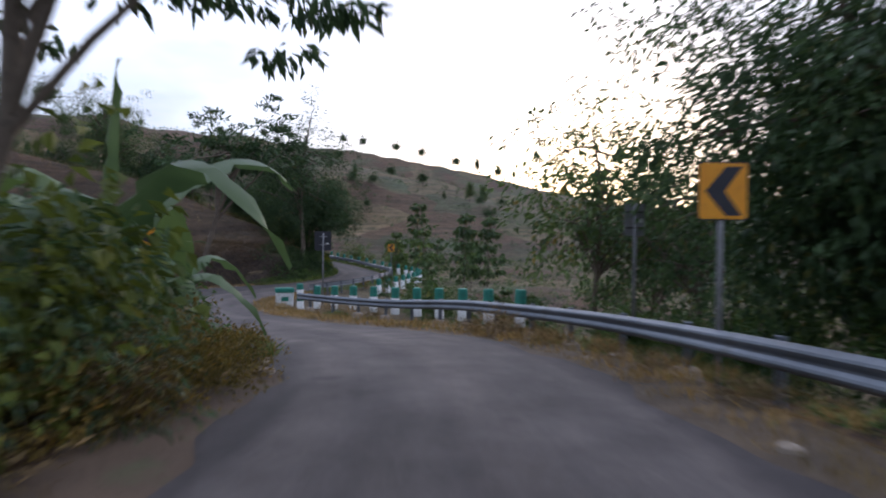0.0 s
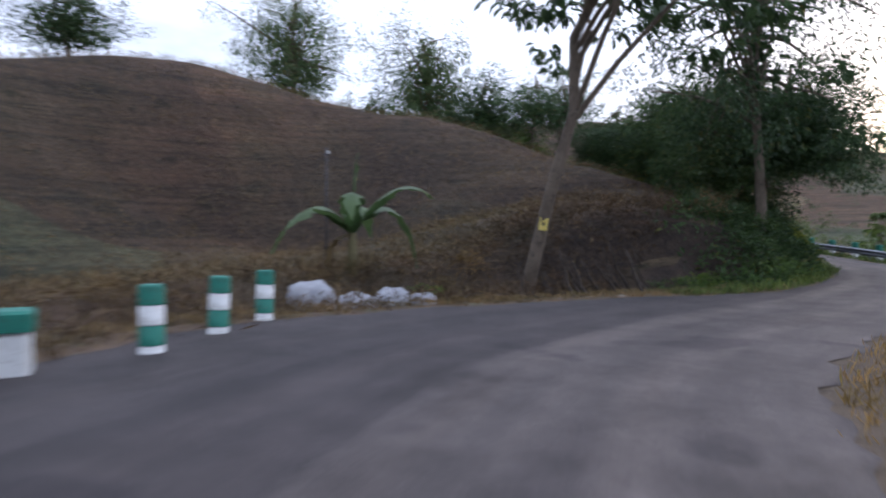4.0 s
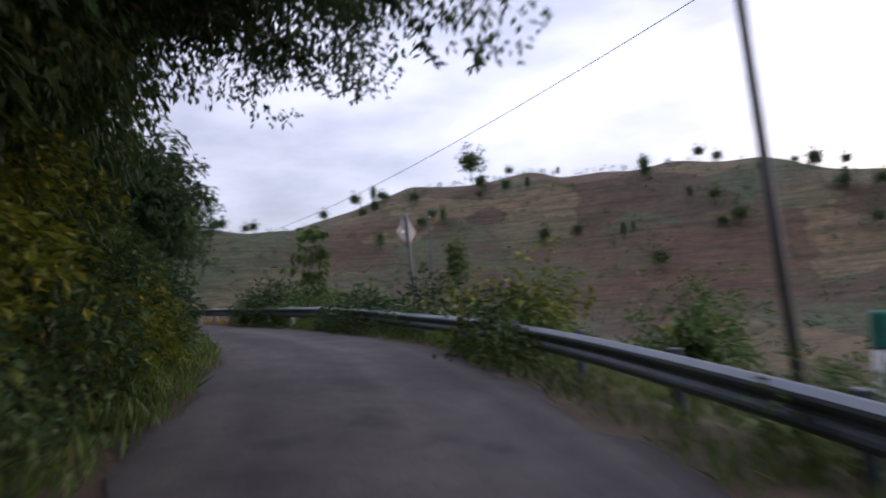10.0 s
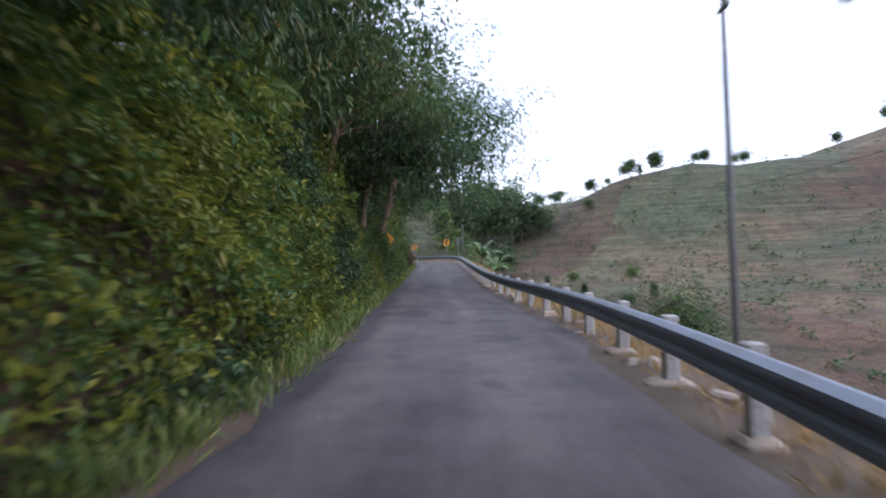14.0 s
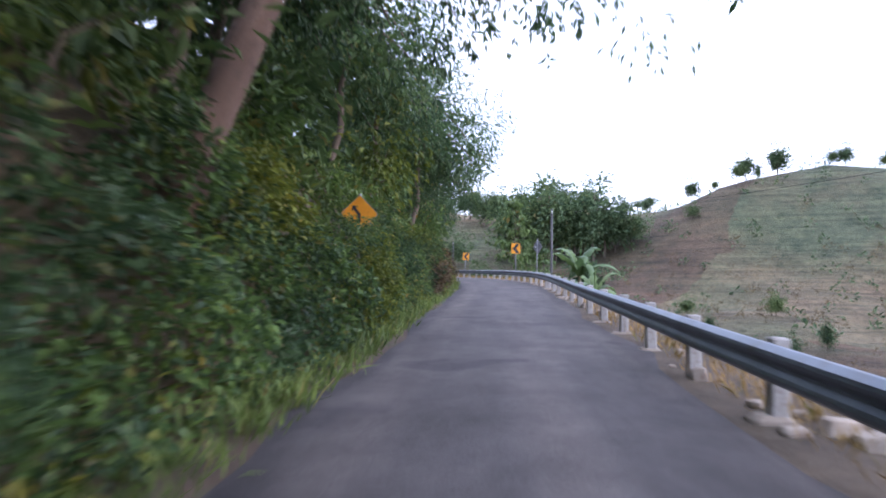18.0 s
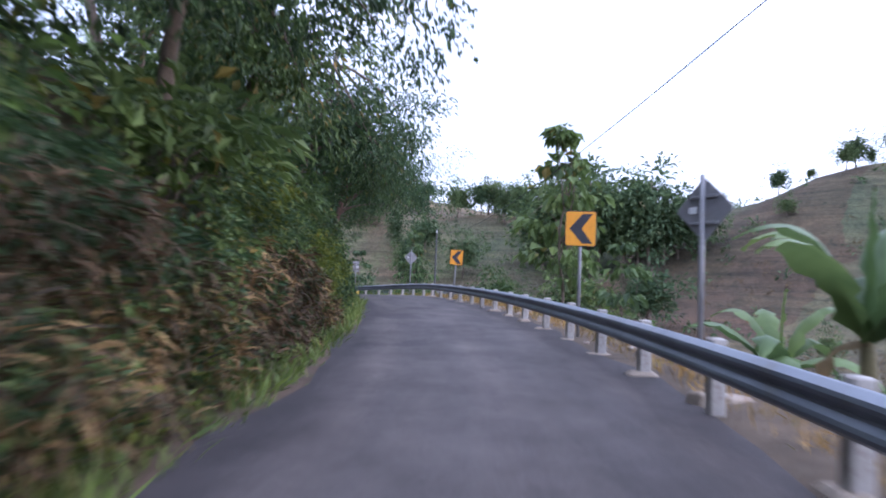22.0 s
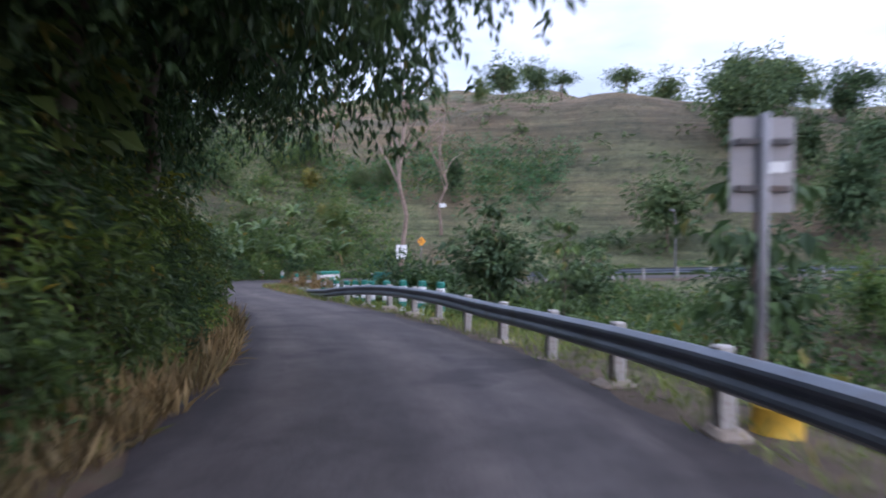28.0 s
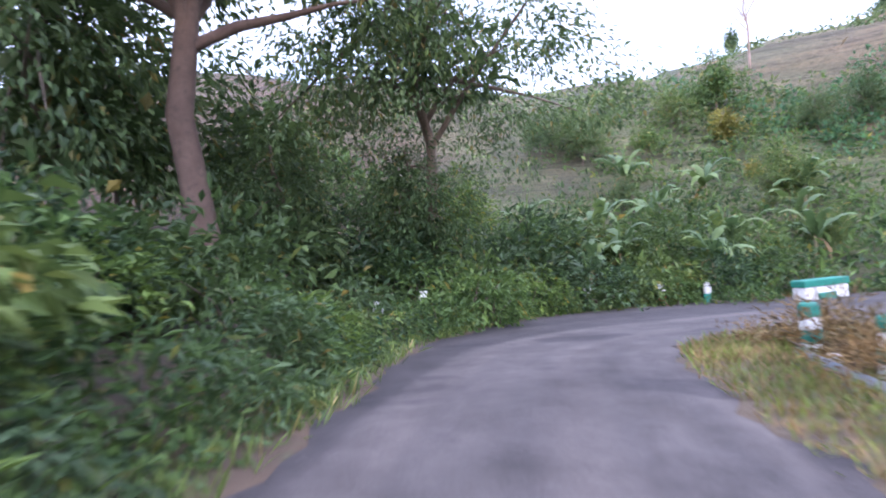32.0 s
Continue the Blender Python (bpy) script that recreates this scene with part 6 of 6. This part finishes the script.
def bank_cover(seed, s0, s1, d0, d1, count, radius, leaf, mat, label):
    """Clumps of growth over the bank between two offsets from the road's middle."""
    rng = np.random.default_rng(seed)
    x, y, _, _, _ = stations_to_places(rng.uniform(s0, s1, count), rng.uniform(d0, d1, count))
    size = radius * rng.uniform(0.5, 1.4, count)
    c = np.repeat(np.stack([x, y, ground_height(x, y) + size * 0.4], 1), 14, axis=0)
    off = unit(rng.normal(size=c.shape)) * rng.uniform(0.4, 1, (len(c), 1))
    pos = c + off * np.repeat(size, 14)[:, None] * np.array([1, 1, 0.8])
    v, f = leaf_quads(pos, off + rng.normal(size=c.shape) * 0.4, leaf[0], leaf[1], rng)
    tagged(new("undergrowth", mesh("undergrowth", v, f, mat)), label, "undergrowth", kind="stuff")


bank_cover(86, 10.6, 13.2, -6.0, -3.2, 520, 0.5, (0.26, 0.11), LEAF_VINE, "creepers and weeds over the bank beside the sign")
bank_cover(87, 10.9, 13.2, -6.2, -3.4, 200, 0.6, (0.26, 0.10), LEAF_RUST, "browned shrubs over the bank beside the sign")
bank_cover(81, 13, 31.5, -13, -4.6, 1500, 0.8, (0.34, 0.13), LEAF_DARK, "dark shrubs and leaves on the upper bank")
bank_cover(83, 4.8, 7.3, -17, -10, 900, 0.28, (0.20, 0.03), LEAF_DRY, "dry straw and dead weeds on the bank")
bank_cover(94, 4.4, 7.4, -11.5, -5.8, 1700, 0.28, (0.24, 0.026), LEAF_DEAD, "dark dead weeds and roots on the lower bank")
bank_cover(84, 30.4, 33.5, 4.6, 22, 700, 0.7, (0.32, 0.13), LEAF_BROAD, "green shrubs on the slope below the guard rail")
bank_cover(85, 30.0, 36, 5.5, 24, 450, 0.6, (0.30, 0.12), LEAF_LIGHT, "light green weeds on the slope below the guard rail")
bank_cover(88, 13, 27, -4.8, -2.9, 700, 0.42, (0.19, 0.09), LEAF_VINE, "creepers low on the bank")
bank_cover(89, 13, 30, -4.8, -2.9, 700, 0.42, (0.19, 0.08), LEAF_DARK, "dark leaves low on the bank")
bank_cover(90, 6.9, 9, -6, -2.9, 360, 0.5, (0.24, 0.10), LEAF_DARK, "dark leafy growth on the bank inside the bend")
bank_cover(92, 21.4, 23.9, -3.9, -2.75, 330, 0.5, (0.22, 0.035), LEAF_DEAD, "dead brown undergrowth at the foot of the bank")
bank_cover(93, 6.9, 8.7, -3.8, -2.8, 150, 0.42, (0.17, 0.07), LEAF_LIGHT, "green weeds at the road's inner edge")
bank_cover(91, 18.3, 22.2, -8, -3.6, 420, 0.6, (0.30, 0.12), LEAF_BROAD, "broad leaves over the bank behind the warning sign")
bank_cover(82, 11.5, 31.5, -10, -4.4, 500, 0.7, (0.30, 0.12), LEAF_LIGHT, "lighter green shrubs on the upper bank")

# ---- loose things ----
def sack(x, y, z, w, d, h, turn, seed):
    rng = np.random.default_rng(seed)
    v, f = lathe([(0.35, -0.05), (0.5, 0.12), (0.5, 0.45), (0.42, 0.78), (0.2, 0.97), (0.04, 1.0)], 16)
    v = v * (1 + 0.10 * np.sin(v[:, :1] * 9 + seed) * np.sin(v[:, 1:2] * 8)) * np.array([w, d, h])
    tagged(new("sack", mesh("sack", v, f, SACK, True)), "slumped grey-white rubbish sack on the roadside", "sack", "heap of sacks").matrix_basis = pose(x, y, z, 0, 0, turn)


for k, (x, y, w, h) in enumerate(((-19.9, 36.9, 1.4, 0.66), (-19.2, 37.6, 1.0, 0.45), (-18.6, 38.2, 0.9, 0.5), (-18.2, 38.8, 0.6, 0.35))):
    sack(x, y, ground_z(x, y), w, 0.8, h, 35 * k, k + 1)

def kerb(s0, s1, gap):
    """A low run of concrete kerb stones beyond the road's left edge."""
    k = thing("kerb", Matrix.Identity(4), "low broken concrete kerb along the foot of the bank", "kerb")
    st, rng = s0, random.Random(8)
    while st < s1:
        a, yaw = along(st, -np.interp(st, *LEFT_EDGE) - gap)
        z = ground_z(a[0], a[1])
        piece("kerb_stone", mesh("kerb_stone", *block(0.14, 0.94, 0.24, 0.02, 0.94, -0.12), KERB), k, at=pose(a[0], a[1], z - 0.07 + rng.uniform(-0.05, 0.02), rng.uniform(-2, 2), rng.uniform(-4, 4), yaw))
        b, _ = along(st + 0.01, -np.interp(st + 0.01, *LEFT_EDGE) - gap)
        st += 0.01 * 1.0 / max(np.linalg.norm(b - a), 1e-3)
    return k


kerb(4.75, 6.45, 1.05)


def exposed_roots(x, y, turn, seed):
    """Woody roots that hang down the cut face of the bank."""
    rng = np.random.default_rng(seed)
    t = thing("exposed_roots", pose(x, y, ground_z(x, y), 0, 0, turn), "gnarled dark roots hanging down the cut bank", "roots", "roots on the bank")
    for k in range(6):
        u, tall, drift = rng.uniform(-1.0, 1.0), rng.uniform(0.5, 1.5), rng.uniform(-0.5, 0.5)
        path = [(u + drift * f + 0.03 * rng.normal(), 0.5 - 0.7 * f + 0.04 * rng.normal(), tall * (1 - f) ** 1.3 - 0.08) for f in np.linspace(0, 1, 6)]
        piece("root", mesh("root", *tube(path, np.linspace(0.02, 0.06, 6) * rng.uniform(0.5, 1.5), 6), BARK_DARK, True), t)
    return t


for st, d, turn in ((6.1, -6.5, 0), (6.3, -5.9, 10), (6.45, -5.5, 20), (6.55, -5.1, 20)):
    p, yaw = along(st, d)
    exposed_roots(p[0], p[1], yaw + 90 + turn, int(st * 20))


def cut_shrub(x, y):
    """A shrub cut back to pale stumps with a few leafy shoots."""
    rng = np.random.default_rng(71)
    t = thing("cut_shrub", pose(x, y, ground_z(x, y)), "shrub cut back to pale forked stems with leafy shoots", "shrub")
    for k in range(5):
        a = 2 * math.pi * k / 5 + rng.uniform(-0.3, 0.3)
        tip = np.array([math.cos(a) * rng.uniform(0.2, 0.45), math.sin(a) * rng.uniform(0.2, 0.45), rng.uniform(0.7, 1.25)])
        piece("stem", mesh("stem", *tube([(0.05 * math.cos(a), 0.05 * math.sin(a), -0.3), tip * 0.45 + np.array([0, 0, 0.05]), tip], [0.06, 0.045, 0.035], 7), BARK_PALE, True), t)
        (v, f), _ = crown(rng, (0.35, 0.35, 0.3), 12, 14, 0.15, 0.06, 0.3, 0.2)
        piece("shoots", mesh("shoots", v + tip + np.array([0, 0, 0.1]), f, LEAF_LIGHT), t)
    return t


cut_shrub(-25.5, 70.7)

plate = thing("notice_board", pose(-170.2, 41.3, 3.7, 0, 0, 145), "white notice board nailed to a bare trunk", "notice board")
piece("panel", mesh("panel", *slab(rounded(0.95, 1.15, 0.02), 0.02), BOARD_WHITE), plate)
for k in range(4):
    piece("text_bar", mesh("text_bar", *slab(rounded(0.3 + 0.1 * (k % 3), 0.05, 0.01), 0.004), SIGN_BLACK), plate, "dark line of writing", pose(-0.05, -0.014, 0.28 - 0.18 * k))
plant(T_BARE, -170.4, 41.05, 1.7, 20)
plant(T_BARE, -180.5, 37.85, 1.15, 120)
plant(T_HILL3, -187.0, 34.8, 0.8, 30)
plant(T_BARE, -187.1, 15.4, 0.9, 60)
plant(T_GOLD, -176.6, 23.0, 0.8, 0)
plant(T_LIGHT, -179.5, 19.5, 0.9, 0)
plant(T_GOLD, -174.5, 27.0, 0.4, 50)
flood = thing("flood_light", pose(-180.3, 38.1, 8.0, 0, 0, 140), "small white floodlight box on a bare trunk", "light")
piece("housing", mesh("housing", *block(0.6, 0.2, 0.38, 0.03), BOARD_WHITE), flood)
piece("bracket", mesh("bracket", *block(0.08, 0.3, 0.06, 0.01), POLE_DARK), flood, at=pose(0, 0.15, 0.12))
teal = thing("painted_board", pose(-158.4, 49.7, 2.4, 0, 0, 125), "teal painted board on two short posts behind the bollards", "board")
piece("panel", mesh("panel", *block(1.15, 0.12, 0.7, 0.02, 1.0, -0.35), TEAL), teal)
for k in range(5):
    piece("stripe", mesh("stripe", *block(0.10, 0.14, 0.12, 0.005, 1.0, -0.33 + 0.14 * k), SIGN_BLACK if k % 2 else PAINT_WHITE), teal, "black and white edge stripe", pose(-0.6, 0, 0))
for cx in (-0.4, 0.4):
    piece("post", mesh("post", *lathe([(0.05, -2.2), (0.045, -0.35)], 8), POLE_DARK, True), teal, at=pose(cx, 0.02, 0))
lamp = thing("street_lamp", pose(-174.0, 62.2, ground_z(-174.0, 62.2)), "grey street lamp with a curved arm", "street lamp")
piece("pole", mesh("pole", *tube([(0, 0, -0.3), (0, 0, 3.2), (0.05, 0, 3.9), (0.35, 0, 4.35), (0.8, 0, 4.5)], [0.07, 0.055, 0.05, 0.045, 0.04], 10), STEEL_GREY, True), lamp)
piece("head", mesh("head", *block(0.55, 0.2, 0.1, 0.03), STEEL_GREY), lamp, "flat lamp head", pose(1.0, 0, 4.45))
tag = thing("tree_notice", pose(-16.72, 42.62, -0.2, 0, 9, 18), "small yellow notice nailed to a leaning trunk", "notice")
piece("plate", mesh("plate", *slab(rounded(0.24, 0.36, 0.01), 0.012), YELLOW_TAG), tag)
piece("text_bar", mesh("text_bar", *slab(rounded(0.07, 0.1, 0.02), 0.004), SIGN_BLACK), tag, "dark printed mark", pose(0, -0.009, 0))
for k in range(60):
    s = RNG.uniform(0, 31)
    side = RNG.choice((-1, 1))
    d = (np.interp(s, *RIGHT_EDGE) + RNG.uniform(0.1, 0.8)) if side > 0 else -(np.interp(s, *LEFT_EDGE) + RNG.uniform(0.05, 0.5))
    p, yaw = along(s, d)
    r = RNG.uniform(0.05, 0.13)
    v, f = lathe([(0.5, -0.3), (0.95, 0.05), (0.85, 0.4), (0.4, 0.62)], 7)
    v = v * (1 + 0.18 * np.sin(v * 5 + k)) * r
    tagged(new("stone", mesh("stone", v, f, RUBBLE, False)), "small pale stone on the earth verge", "stone", "stones on the verges").matrix_basis = pose(p[0], p[1], p[2], 0, 0, RNG.uniform(0, 360))
slope_scrub(68, 900, (-165, -128, 18, 60), 16, 0.6, (0.28, 0.07), LEAF_LIGHT, "hillside_scrub", "rank green growth under the trees beside the bend")
slope_scrub(69, 500, (4, 70, 8, 110), 14, 0.9, (0.35, 0.14), LEAF_BROAD, "hillside_scrub", "green scrub on the slope below the near bend")
slope_scrub(70, 500, (-20, 70, 100, 200), 22, 1.2, (0.5, 0.2), LEAF_FAR, "hillside_scrub", "dark green growth in the valley")

for k in range(46):
    s = RNG.uniform(14.5, 26.5)
    p, yaw = along(s, np.interp(s, *RIGHT_EDGE) + RNG.uniform(0.15, 0.75))
    v, f = block(RNG.uniform(0.15, 0.5), RNG.uniform(0.12, 0.3), RNG.uniform(0.08, 0.2), 0.025, RNG.uniform(0.7, 0.95), -0.04)
    v = v * (1 + 0.12 * np.sin(v * 9 + k))
    tagged(new("concrete_chunk", mesh("concrete_chunk", v, f, RUBBLE)), "broken earth-stained concrete chunk at the road edge", "rubble", "rubble along the verge").matrix_basis = pose(p[0], p[1], p[2], RNG.uniform(-8, 8), RNG.uniform(-8, 8), yaw + RNG.uniform(-40, 40))
can = thing("jerry_can", pose(-19.0, 26.2, ground_z(-19.0, 26.2), 0, 0, 30), "small yellow jerry can on the grass", "can")
piece("body", mesh("body", *block(0.34, 0.22, 0.42, 0.05, 0.95), DRUM_YELLOW), can)
piece("neck", mesh("neck", *lathe([(0.05, 0.41), (0.045, 0.47), (0.03, 0.475)], 10), BOARD_WHITE, True), can, "pale screw cap")


# the patterns that the copies were made from
for pattern in [o for o in scene.objects if o.parent is None and o.matrix_basis.translation.z < -250]:
    for o in (*pattern.children_recursive, pattern):
        bpy.data.objects.remove(o)
